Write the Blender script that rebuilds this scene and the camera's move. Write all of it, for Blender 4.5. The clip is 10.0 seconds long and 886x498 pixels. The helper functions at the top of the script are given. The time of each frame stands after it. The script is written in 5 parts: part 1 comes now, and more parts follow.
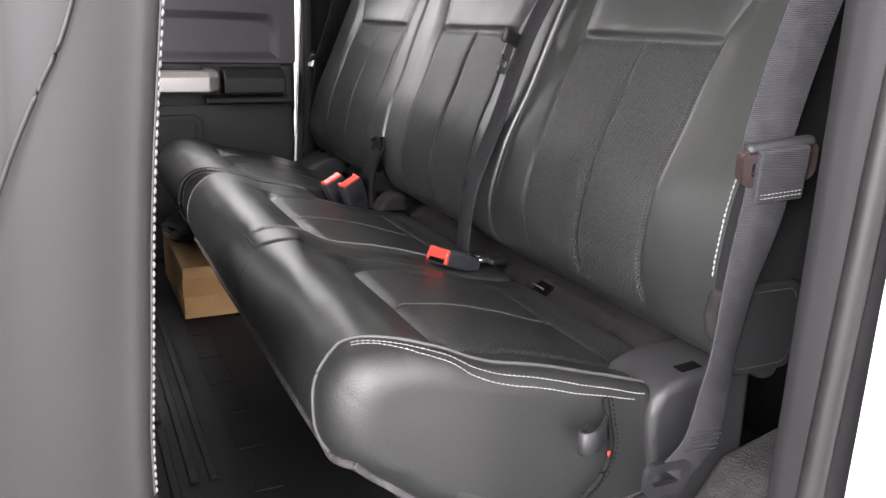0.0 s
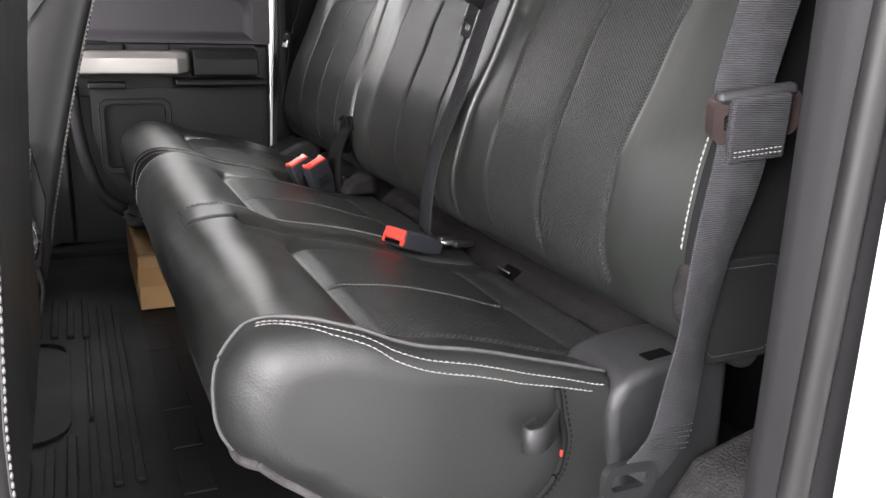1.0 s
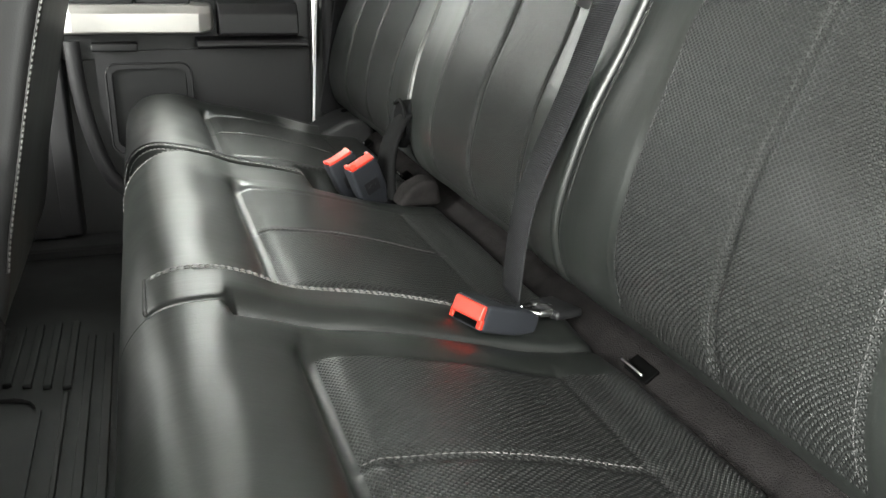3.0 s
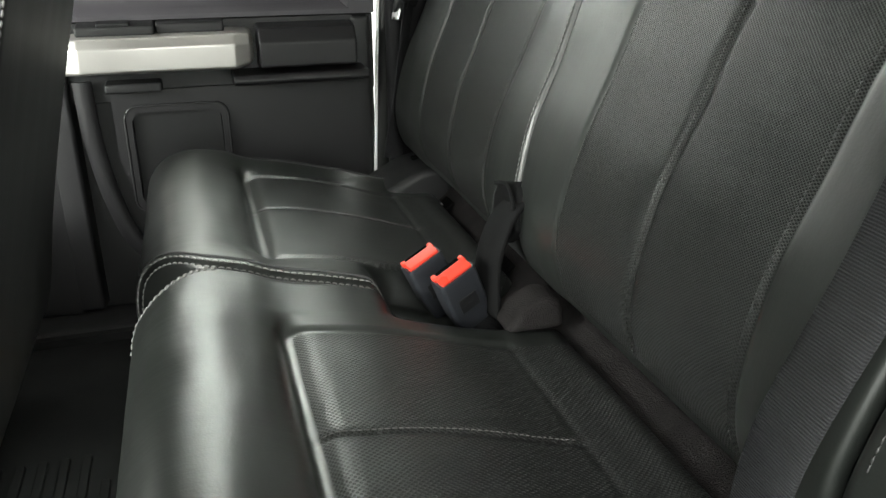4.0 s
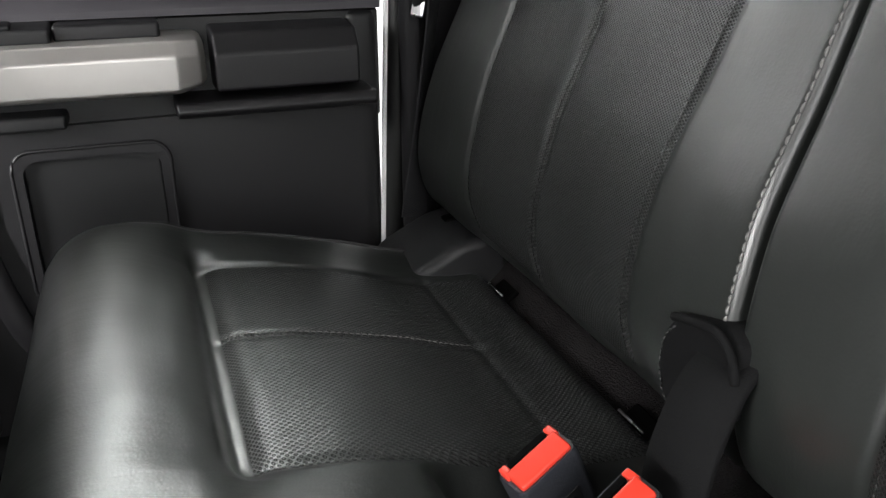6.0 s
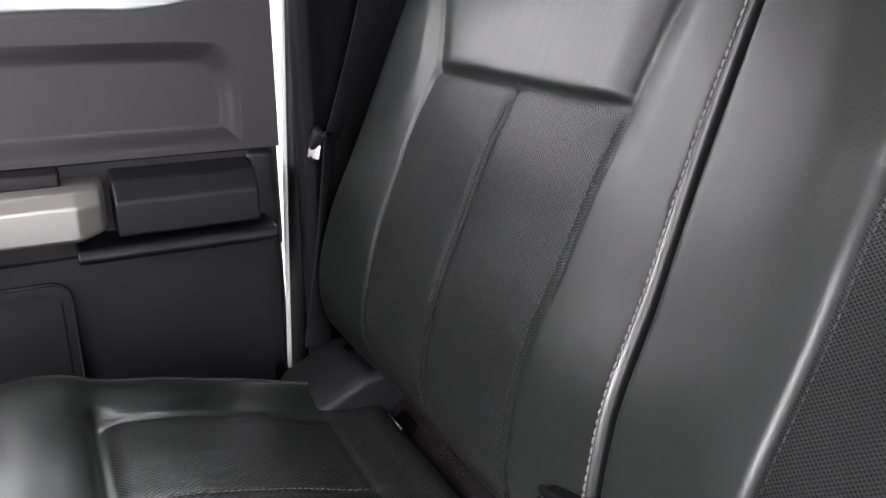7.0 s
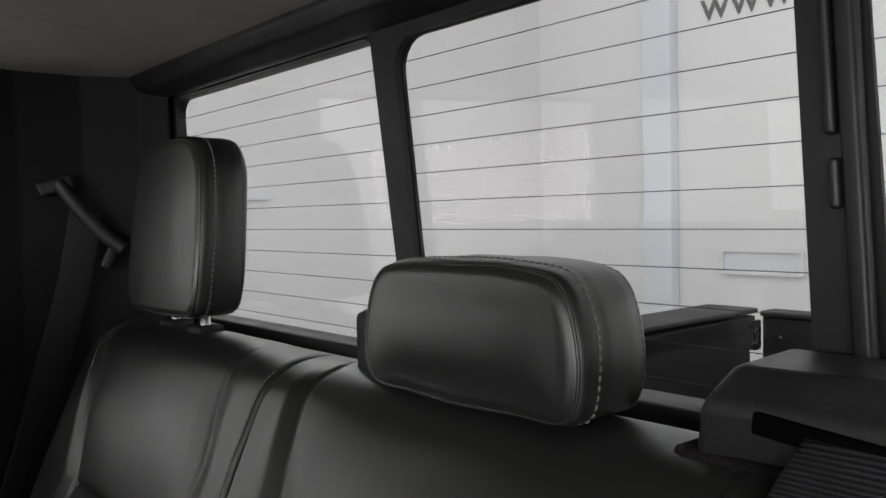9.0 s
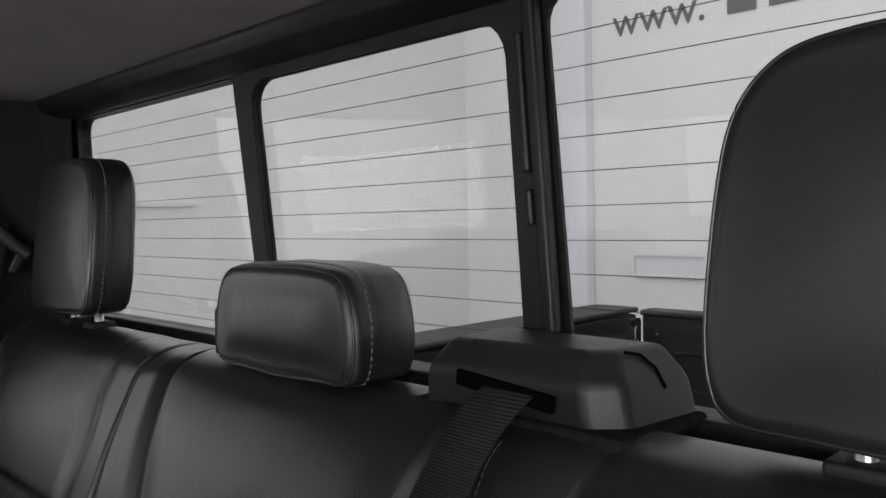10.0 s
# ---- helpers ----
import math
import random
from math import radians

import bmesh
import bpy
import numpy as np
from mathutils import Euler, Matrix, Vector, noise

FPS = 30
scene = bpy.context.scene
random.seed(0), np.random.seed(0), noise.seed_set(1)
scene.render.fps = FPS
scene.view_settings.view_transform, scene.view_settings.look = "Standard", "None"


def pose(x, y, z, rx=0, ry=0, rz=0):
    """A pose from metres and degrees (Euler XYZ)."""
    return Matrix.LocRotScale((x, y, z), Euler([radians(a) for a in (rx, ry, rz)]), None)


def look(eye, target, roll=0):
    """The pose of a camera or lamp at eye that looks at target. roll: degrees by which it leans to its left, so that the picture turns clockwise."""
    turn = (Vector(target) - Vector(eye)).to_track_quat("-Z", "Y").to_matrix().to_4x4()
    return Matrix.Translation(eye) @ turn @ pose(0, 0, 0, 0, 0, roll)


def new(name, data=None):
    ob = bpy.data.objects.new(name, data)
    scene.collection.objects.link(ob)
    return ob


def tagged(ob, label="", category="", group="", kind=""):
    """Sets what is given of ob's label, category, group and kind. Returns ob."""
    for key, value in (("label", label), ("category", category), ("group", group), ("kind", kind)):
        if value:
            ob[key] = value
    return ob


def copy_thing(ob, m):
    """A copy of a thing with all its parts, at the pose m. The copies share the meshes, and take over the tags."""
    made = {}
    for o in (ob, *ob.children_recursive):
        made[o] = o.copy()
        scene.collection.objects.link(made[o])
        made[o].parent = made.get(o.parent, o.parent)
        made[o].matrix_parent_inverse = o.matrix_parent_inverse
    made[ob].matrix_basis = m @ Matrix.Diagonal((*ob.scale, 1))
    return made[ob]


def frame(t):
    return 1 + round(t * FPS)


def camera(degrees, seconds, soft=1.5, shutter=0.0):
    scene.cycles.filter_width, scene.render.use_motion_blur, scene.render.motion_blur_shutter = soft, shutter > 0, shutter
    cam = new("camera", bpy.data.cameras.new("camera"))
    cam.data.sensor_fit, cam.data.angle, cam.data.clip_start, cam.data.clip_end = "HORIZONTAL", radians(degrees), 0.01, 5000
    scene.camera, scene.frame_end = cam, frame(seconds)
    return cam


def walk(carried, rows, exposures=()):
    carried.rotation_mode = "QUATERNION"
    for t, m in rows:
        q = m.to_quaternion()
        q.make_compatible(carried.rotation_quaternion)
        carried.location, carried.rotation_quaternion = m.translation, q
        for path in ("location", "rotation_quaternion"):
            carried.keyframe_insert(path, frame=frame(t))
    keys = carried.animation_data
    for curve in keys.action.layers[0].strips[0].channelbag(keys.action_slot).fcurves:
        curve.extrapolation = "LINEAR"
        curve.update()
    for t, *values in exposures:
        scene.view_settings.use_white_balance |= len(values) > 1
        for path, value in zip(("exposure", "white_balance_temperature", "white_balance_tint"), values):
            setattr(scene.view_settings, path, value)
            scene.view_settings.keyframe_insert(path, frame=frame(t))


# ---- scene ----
cam = camera(57.4, 10.0)
PATH = [
    (0, (-0.728, -1.34, 0.729), (0.094, 0.4, 0.184), 1.8),
    (0.5, (-0.665, -1.341, 0.722), (0.149, 0.404, 0.181), 1.7),
    (1, (-0.618, -1.284, 0.673), (0.181, 0.467, 0.131), 1.6),
    (1.5, (-0.583, -1.238, 0.647), (0.194, 0.507, 0.056), 1.5),
    (2, (-0.554, -1.152, 0.649), (0.207, 0.577, -0.009), 1.7),
    (2.5, (-0.541, -1.06, 0.695), (0.203, 0.667, 0.016), 2.0),
    (2.7, (-0.522, -1.001, 0.694), (0.194, 0.74, 0.018), 2.1),
    (3.8, (-0.442, -0.606, 0.74), (0.079, 1.173, -0.011), -0.5),
    (4, (-0.446, -0.529, 0.753), (0.092, 1.242, -0.004), -0.2),
    (4.5, (-0.43, -0.335, 0.753), (0.109, 1.434, -0.009), -0.4),
    (5, (-0.437, -0.182, 0.725), (0.123, 1.586, -0.023), -0.0),
    (5.2, (-0.437, -0.135, 0.706), (0.128, 1.631, -0.046), -0.1),
    (6.3, (-0.408, -0.075, 0.7), (0.288, 1.644, -0.048), -0.3),
    (6.5, (-0.404, -0.079, 0.725), (0.335, 1.63, -0.008), -0.2),
    (7, (-0.395, -0.1, 0.796), (0.438, 1.607, 0.17), -0.4),
    (7.5, (-0.36, -0.138, 0.866), (0.601, 1.553, 0.402), -1.0),
    (8, (-0.359, -0.225, 0.963), (0.747, 1.415, 0.666), -1.1),
    (8.5, (-0.368, -0.331, 1.022), (0.851, 1.247, 0.87), -0.9),
    (9, (-0.332, -0.43, 1.039), (0.962, 1.093, 0.953), -1.3),
    (9.5, (-0.352, -0.544, 1.038), (1.008, 0.92, 0.964), -1.2),
    (10, (-0.366, -0.64, 1.045), (1.035, 0.784, 0.968), -1.3),
]
EXPOSE = [(0.0, 1.35, 6500, 15), (1.0, 1.20, 6500, 13), (2.0, 1.25, 6500, 10), (2.5, 1.80, 6600, 5), (4.0, 1.35, 6600, -1), (4.5, 1.20, 6550, 4), (5.2, 1.20, 6550, 4),
          (6.5, 1.10, 6350, 12), (7.0, 1.45, 6310, 15), (7.2, 1.45, 6300, 16), (7.5, 1.35, 6400, 12), (8.0, 0.80, 6500, 11), (8.5, -0.40, 6600, 8), (9.0, -0.75, 6500, 10), (10.0, -0.85, 6500, 10)]
walk(cam, [(t, look(eye, target, roll)) for t, eye, target, roll in PATH], EXPOSE)

# ---- world and light: a bright white hall round the truck, with added fill lamps ----
world = bpy.data.worlds.new("hall_light")
scene.world = world
world.use_nodes = True
world.node_tree.nodes["Background"].inputs[0].default_value = (1.0, 0.995, 0.985, 1)
world.node_tree.nodes["Background"].inputs[1].default_value = 2.0


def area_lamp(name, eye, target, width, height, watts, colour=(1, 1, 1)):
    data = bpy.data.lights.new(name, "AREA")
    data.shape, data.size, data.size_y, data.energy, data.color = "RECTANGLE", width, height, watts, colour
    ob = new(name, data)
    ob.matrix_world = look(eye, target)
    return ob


# Unseen area lamps, added outside the cab to brighten the seats.
area_lamp("fill_lamp", (-5.2, -2.4, 1.9), (-0.1, -0.3, 0.7), 5.0, 2.6, 700, (1.0, 0.985, 0.98))
area_lamp("fill_lamp", (-2.6, -3.6, 2.8), (-0.2, -0.3, 0.5), 6.0, 3.0, 150, (1.0, 0.97, 0.98))
area_lamp("fill_lamp", (0.45, 3.6, 3.6), (-0.35, 0.0, 0.5), 3.0, 2.2, 110, (0.97, 1.0, 0.97))

# ---- materials ----
def node(tree, kind, **inputs):
    n = tree.nodes.new(kind)
    for key, value in inputs.items():
        if key in n.inputs:
            n.inputs[key].default_value = value
    return n


def material(name, colour, rough=0.5, metal=0.0, vary=0.25, scale=6.0, grain=300.0, bump=0.1, spec=0.5, rough_vary=0.1, distance=0.0006):
    """A surface with stains at one scale and grain at another."""
    m = bpy.data.materials.new(name)
    m.use_nodes = True
    t = m.node_tree
    b = t.nodes["Principled BSDF"]
    co = t.nodes.new("ShaderNodeTexCoord")
    big = node(t, "ShaderNodeTexNoise", Scale=scale, Detail=4.0, Roughness=0.6)
    fine = node(t, "ShaderNodeTexNoise", Scale=grain, Detail=2.0, Roughness=0.5)
    t.links.new(co.outputs["Object"], big.inputs["Vector"])
    t.links.new(co.outputs["Object"], fine.inputs["Vector"])
    ramp = node(t, "ShaderNodeMapRange")
    ramp.inputs["From Min"].default_value, ramp.inputs["From Max"].default_value = 0.3, 0.7
    ramp.inputs["To Min"].default_value, ramp.inputs["To Max"].default_value = 1 - vary, 1 + vary
    t.links.new(big.outputs["Fac"], ramp.inputs["Value"])
    mul = node(t, "ShaderNodeVectorMath")
    mul.operation = "MULTIPLY"
    mul.inputs[0].default_value = colour
    t.links.new(ramp.outputs["Result"], mul.inputs[1])
    t.links.new(mul.outputs["Vector"], b.inputs["Base Color"])
    rr = node(t, "ShaderNodeMapRange")
    rr.inputs["From Min"].default_value, rr.inputs["From Max"].default_value = 0.3, 0.7
    rr.inputs["To Min"].default_value, rr.inputs["To Max"].default_value = max(0.02, rough - rough_vary), min(1, rough + rough_vary)
    t.links.new(big.outputs["Fac"], rr.inputs["Value"])
    t.links.new(rr.outputs["Result"], b.inputs["Roughness"])
    b.inputs["Metallic"].default_value = metal
    b.inputs["Specular IOR Level"].default_value = spec
    if bump:
        bp = node(t, "ShaderNodeBump", Strength=bump, Distance=distance)
        t.links.new(fine.outputs["Fac"], bp.inputs["Height"])
        t.links.new(bp.outputs["Normal"], b.inputs["Normal"])
    return m


def leather(name, colour, rough=0.42, pebble=0.12):
    """Pebbled leather: cells of about a millimetre over soft creases."""
    m = material(name, colour, rough, 0, 0.12, 5.0, 170.0, 0.04, 0.55, 0.03, 0.0006)
    t = m.node_tree
    b = t.nodes["Principled BSDF"]
    co = t.nodes["Texture Coordinate"]
    cells = node(t, "ShaderNodeTexVoronoi", Scale=480.0)
    t.links.new(co.outputs["Object"], cells.inputs["Vector"])
    bp = node(t, "ShaderNodeBump", Strength=pebble, Distance=0.0006)
    t.links.new(cells.outputs["Distance"], bp.inputs["Height"])
    t.links.new(t.nodes["Bump"].outputs["Normal"], bp.inputs["Normal"])
    stretch = node(t, "ShaderNodeMapping")
    stretch.inputs["Scale"].default_value = (9.0, 85.0, 9.0)
    t.links.new(co.outputs["Object"], stretch.inputs["Vector"])
    folds = node(t, "ShaderNodeTexNoise", Scale=1.0, Detail=3.0, Roughness=0.55)
    t.links.new(stretch.outputs["Vector"], folds.inputs["Vector"])
    wrinkle = node(t, "ShaderNodeBump", Strength=0.16, Distance=0.0022)
    t.links.new(folds.outputs["Fac"], wrinkle.inputs["Height"])
    t.links.new(bp.outputs["Normal"], wrinkle.inputs["Normal"])
    t.links.new(wrinkle.outputs["Normal"], b.inputs["Normal"])
    b.inputs["Coat Weight"].default_value = 0.55
    b.inputs["Coat Roughness"].default_value = 0.34
    return m


def perforated(name, colour, rough, pitch, pale):
    """Leather with a diagonal grid of small holes that show a pale backing."""
    m = leather(name, colour, rough)
    t = m.node_tree
    b = t.nodes["Principled BSDF"]
    co = t.nodes["Texture Coordinate"]
    sep = t.nodes.new("ShaderNodeSeparateXYZ")
    t.links.new(co.outputs["Object"], sep.inputs[0])

    def math(op, a, c, clamp=False):
        n = t.nodes.new("ShaderNodeMath")
        n.operation, n.use_clamp = op, clamp
        for k, v in enumerate((a, c)):
            if isinstance(v, (int, float)):
                n.inputs[k].default_value = v
            else:
                t.links.new(v, n.inputs[k])
        return n.outputs[0]

    u = sep.outputs["Y"]
    v = math("ADD", sep.outputs["X"], sep.outputs["Z"])
    p = math("DIVIDE", math("ADD", u, v), pitch)
    q = math("DIVIDE", math("SUBTRACT", u, v), pitch)
    du = math("ABSOLUTE", math("SUBTRACT", math("FRACT", p, 0), 0.5), 0)
    dv = math("ABSOLUTE", math("SUBTRACT", math("FRACT", q, 0), 0.5), 0)
    d = math("SQRT", math("ADD", math("MULTIPLY", du, du), math("MULTIPLY", dv, dv)), 0)
    hole = math("MULTIPLY", math("SUBTRACT", d, 0.30), 7.0, True)
    bp = node(t, "ShaderNodeBump", Strength=0.8, Distance=0.0014)
    t.links.new(hole, bp.inputs["Height"])
    old = b.inputs["Normal"].links[0].from_socket
    t.links.new(old, bp.inputs["Normal"])
    t.links.new(bp.outputs["Normal"], b.inputs["Normal"])
    t.links.new(math("ADD", math("MULTIPLY", hole, 0.52), 0.10), b.inputs["Specular IOR Level"])
    t.links.new(math("MULTIPLY", hole, 0.50), b.inputs["Coat Weight"])
    tint = t.nodes.new("ShaderNodeVectorMath")
    tint.operation = "MULTIPLY"
    t.links.new(b.inputs["Base Color"].links[0].from_socket, tint.inputs[0])
    t.links.new(math("ADD", math("MULTIPLY", hole, 0.4), 0.6), tint.inputs[1])
    thread = math("MULTIPLY", math("MULTIPLY", math("SUBTRACT", 0.21, d), 9.0, True), pale)
    fill = t.nodes.new("ShaderNodeVectorMath")
    fill.operation = "ADD"
    t.links.new(tint.outputs[0], fill.inputs[0])
    t.links.new(thread, fill.inputs[1])
    t.links.new(fill.outputs[0], b.inputs["Base Color"])
    return m


def webbing_material(name, colour):
    """Woven belt: ribs across its length."""
    m = material(name, colour, 0.8, 0, 0.25, 60, 700, 0.6, 0.3)
    t = m.node_tree
    b = t.nodes["Principled BSDF"]
    wave = node(t, "ShaderNodeTexWave", Scale=165.0, Distortion=0.8, Detail=1.0)
    wave.bands_direction = "Z"
    t.links.new(t.nodes["Texture Coordinate"].outputs["Object"], wave.inputs["Vector"])
    bp = node(t, "ShaderNodeBump", Strength=0.7, Distance=0.0011)
    t.links.new(wave.outputs["Fac"], bp.inputs["Height"])
    t.links.new(t.nodes["Bump"].outputs["Normal"], bp.inputs["Normal"])
    t.links.new(bp.outputs["Normal"], b.inputs["Normal"])
    rib = node(t, "ShaderNodeMapRange")
    rib.inputs["To Min"].default_value, rib.inputs["To Max"].default_value = 0.6, 1.45
    t.links.new(wave.outputs["Fac"], rib.inputs["Value"])
    yarn = t.nodes.new("ShaderNodeVectorMath")
    yarn.operation = "MULTIPLY"
    t.links.new(b.inputs["Base Color"].links[0].from_socket, yarn.inputs[0])
    t.links.new(rib.outputs["Result"], yarn.inputs[1])
    t.links.new(yarn.outputs[0], b.inputs["Base Color"])
    return m


def glass(name, colour):
    m = bpy.data.materials.new(name)
    m.use_nodes = True
    b = m.node_tree.nodes["Principled BSDF"]
    b.inputs["Base Color"].default_value = (*colour, 1)
    b.inputs["Roughness"].default_value = 0.0
    b.inputs["IOR"].default_value = 1.45
    b.inputs["Transmission Weight"].default_value = 1.0
    return m


LEATHER = leather("black_leather", (0.0144, 0.0160, 0.0148), 0.38)
PERFORATED = perforated("perforated_black_leather", (0.0158, 0.0166, 0.0160), 0.40, 0.0047, 0.085)
FINE_PERFORATED = perforated("finely_perforated_black_leather", (0.0150, 0.0158, 0.0152), 0.40, 0.0033, 0.028)
BACK_PERFORATED = perforated("back_perforated_black_leather", (0.0158, 0.0166, 0.0160), 0.40, 0.0052, 0.060)
END_LEATHER = leather("pebbled_black_leather", (0.0110, 0.0115, 0.0113), 0.50, 0.30)
END_LEATHER.node_tree.nodes["Principled BSDF"].inputs["Coat Weight"].default_value = 0.05
SEAT_FRONT = leather("dark_grey_leather", (0.020, 0.0197, 0.0207), 0.52)
SEAT_FRONT.node_tree.nodes["Principled BSDF"].inputs["Coat Weight"].default_value = 0.1
THREAD = material("grey_thread", (0.20, 0.196, 0.191), 0.7, 0, 0.2, 80, 900, 0.2)
PALE_THREAD = material("pale_thread", (0.24, 0.236, 0.230), 0.7, 0, 0.2, 80, 900, 0.2)
FAINT_THREAD = material("faint_thread", (0.050, 0.049, 0.049), 0.7, 0, 0.2, 80, 900, 0.2)
DARK_THREAD = material("dull_thread", (0.15, 0.142, 0.142), 0.7, 0, 0.2, 80, 900, 0.2)
PIPING = material("grey_piping", (0.050, 0.049, 0.050), 0.55, 0, 0.2, 60, 900, 0.2)
FELT = material("dark_felt", (0.019, 0.0172, 0.0174), 0.95, 0, 0.35, 40, 700, 1.0, 0.1, 0.0, 0.002)
FUZZ = material("fuzzy_binding", (0.07, 0.066, 0.068), 0.95, 0, 0.4, 50, 800, 1.0, 0.1, 0.0, 0.003)
PLASTIC = material("black_grained_plastic", (0.012, 0.012, 0.0130), 0.55, 0, 0.12, 9, 1100, 0.5, 0.5, 0.1, 0.0006)
COVER_PLASTIC = material("black_grained_cover", (0.016, 0.016, 0.0165), 0.40, 0, 0.15, 14, 900, 0.35, 0.5, 0.08, 0.0006)
GREY_PLASTIC = material("charcoal_door_plastic", (0.012, 0.0114, 0.0130), 0.46, 0, 0.10, 6, 600, 0.3)
BUCKLE_PLASTIC = material("charcoal_buckle_plastic", (0.026, 0.028, 0.034), 0.5, 0, 0.12, 9, 520, 0.35)
PILLAR_PLASTIC = material("grey_pillar_plastic", (0.0125, 0.0121, 0.0134), 0.66, 0, 0.10, 6, 600, 0.3, 0.18)
UPPER_PLASTIC = material("grey_upper_door_plastic", (0.047, 0.0435, 0.050), 0.42, 0, 0.10, 6, 600, 0.3)
DEEP_BLACK = material("deep_black_plastic", (0.010, 0.010, 0.011), 0.5, 0, 0.15, 10, 500, 0.2)
RUBBER = material("black_rubber", (0.0085, 0.0085, 0.009), 0.66, 0, 0.25, 7, 420, 0.4, 0.26)
NEOPRENE = material("black_neoprene", (0.007, 0.007, 0.0074), 0.85, 0, 0.2, 12, 900, 0.5, 0.12)
SEAL = material("door_seal_rubber", (0.010, 0.010, 0.010), 0.50, 0, 0.15, 12, 300, 0.1, 0.3)
WEBBING = webbing_material("charcoal_webbing", (0.022, 0.022, 0.0245))
RED = material("red_button", (0.75, 0.045, 0.025), 0.35, 0, 0.06, 20, 300, 0.05)
BROWN = material("brown_black_plastic", (0.022, 0.014, 0.014), 0.4, 0, 0.15, 20, 400, 0.2)
STEEL = material("bright_steel", (0.62, 0.62, 0.62), 0.28, 1.0, 0.1, 30, 300, 0.05)
SILVER = material("satin_silver_paint", (0.55, 0.53, 0.51), 0.36, 0.75, 0.05, 8, 900, 0.05)
WHITE_PAINT = material("white_car_paint", (0.76, 0.76, 0.755), 0.25, 0, 0.03, 3, 200, 0.02)
CARPET = material("black_carpet", (0.015, 0.0145, 0.0145), 0.9, 0, 0.4, 60, 330, 1.0, 0.2, 0.0, 0.003)
SILL_PLASTIC = material("pale_grey_sill_plastic", (0.045, 0.046, 0.047), 0.38, 0, 0.10, 6, 600, 0.3)
HEADLINER = material("grey_headliner_fabric", (0.46, 0.43, 0.41), 0.95, 0, 0.1, 8, 800, 0.6, 0.1)
CARDBOARD = material("brown_cardboard", (0.42, 0.26, 0.12), 0.85, 0, 0.15, 14, 200, 0.2)
TAPE = material("tan_tape", (0.36, 0.20, 0.08), 0.4, 0, 0.1, 20, 200, 0.1)
HALL_WALL = material("white_hall_wall", (0.66, 0.66, 0.662), 0.7, 0, 0.04, 0.6, 40, 0.05)
HALL_GREY = material("pale_blue_grey_panel", (0.60, 0.62, 0.66), 0.6, 0, 0.04, 0.8, 40, 0.05)
CONCRETE = material("grey_concrete_floor", (0.35, 0.35, 0.34), 0.6, 0, 0.15, 1.5, 60, 0.2)
BED_LINER = material("black_bed_liner", (0.016, 0.016, 0.018), 0.6, 0, 0.25, 8, 160, 0.8, 0.5, 0.1, 0.002)
LETTER = material("grey_wall_letters", (0.12, 0.12, 0.12), 0.6, 0, 0.03, 3, 60, 0.02)
# Near-black colour that paints the shade of slots and mouths; nothing is hollow.
HOLLOW_SHADE = material("hollow_shade_black", (0.003, 0.003, 0.003), 1.0, 0, 0.2, 20, 300, 0.0, 0.02, 0.0)
WIRE = material("defroster_wire", (0.03, 0.028, 0.026), 0.6, 0, 0.1, 30, 300, 0.0)
GLASS = glass("clear_glass", (1, 1, 1))
REAR_GLASS = glass("tinted_rear_glass", (0.74, 0.74, 0.745))


# ---- building helpers ----
def thing(name, place, label, category, group="", kind=""):
    ob = new(name)
    ob.location = place
    ob.empty_display_size = 0.05
    return tagged(ob, label, category, group, kind)


def soften(me, angle=52):
    """Corner normals led by the largest faces, so that flats stay flat and only the bevels turn."""
    limit = math.cos(radians(angle))
    faces = [(p.normal.copy(), p.area) for p in me.polygons]
    round_v = {}
    for p in me.polygons:
        for v in p.vertices:
            round_v.setdefault(v, []).append(p.index)
    out = []
    for p in me.polygons:
        n = faces[p.index][0]
        for v in p.vertices:
            s = Vector((0, 0, 0))
            for k in round_v[v]:
                if n.dot(faces[k][0]) > limit:
                    s += faces[k][0] * faces[k][1]
            out.append(s.normalized() if s.length > 1e-12 else n)
    me.normals_split_custom_set(out)


def part(name, shape, mat, parent=None, label="", smooth=True):
    """One mesh object, its corners in the place's own metres, under a thing or a part."""
    me = bpy.data.meshes.new(name)
    if isinstance(shape, tuple):
        me.from_pydata(*([list(map(tuple, shape[0]))] + [[], list(map(tuple, shape[1]))]))
    else:
        bmesh.ops.recalc_face_normals(shape, faces=shape.faces)
        shape.to_mesh(me)
        shape.free()
    me.materials.append(mat)
    if smooth:
        me.shade_smooth()
        if not isinstance(shape, tuple) and len(me.polygons) < 6000:
            soften(me)
    ob = new(name, me)
    if parent is not None:
        ob.parent = parent
        if parent.type == "EMPTY":
            ob.matrix_parent_inverse = Matrix.Translation(-parent.location)
    if label:
        ob["label"] = label
    return ob


def box(size, place=(0, 0, 0), turn=(0, 0, 0), bevel=0.004, steps=2, bm=None):
    """A bevelled block; size and place in metres, turn in degrees."""
    bm = bm or bmesh.new()
    made = bmesh.ops.create_cube(bm, size=1, matrix=pose(*place, *turn) @ Matrix.Diagonal((*size, 1)))
    if bevel:
        edges = list({e for v in made["verts"] for e in v.link_edges})
        bmesh.ops.bevel(bm, geom=edges, offset=bevel, segments=steps, profile=0.5, affect="EDGES")
    return bm


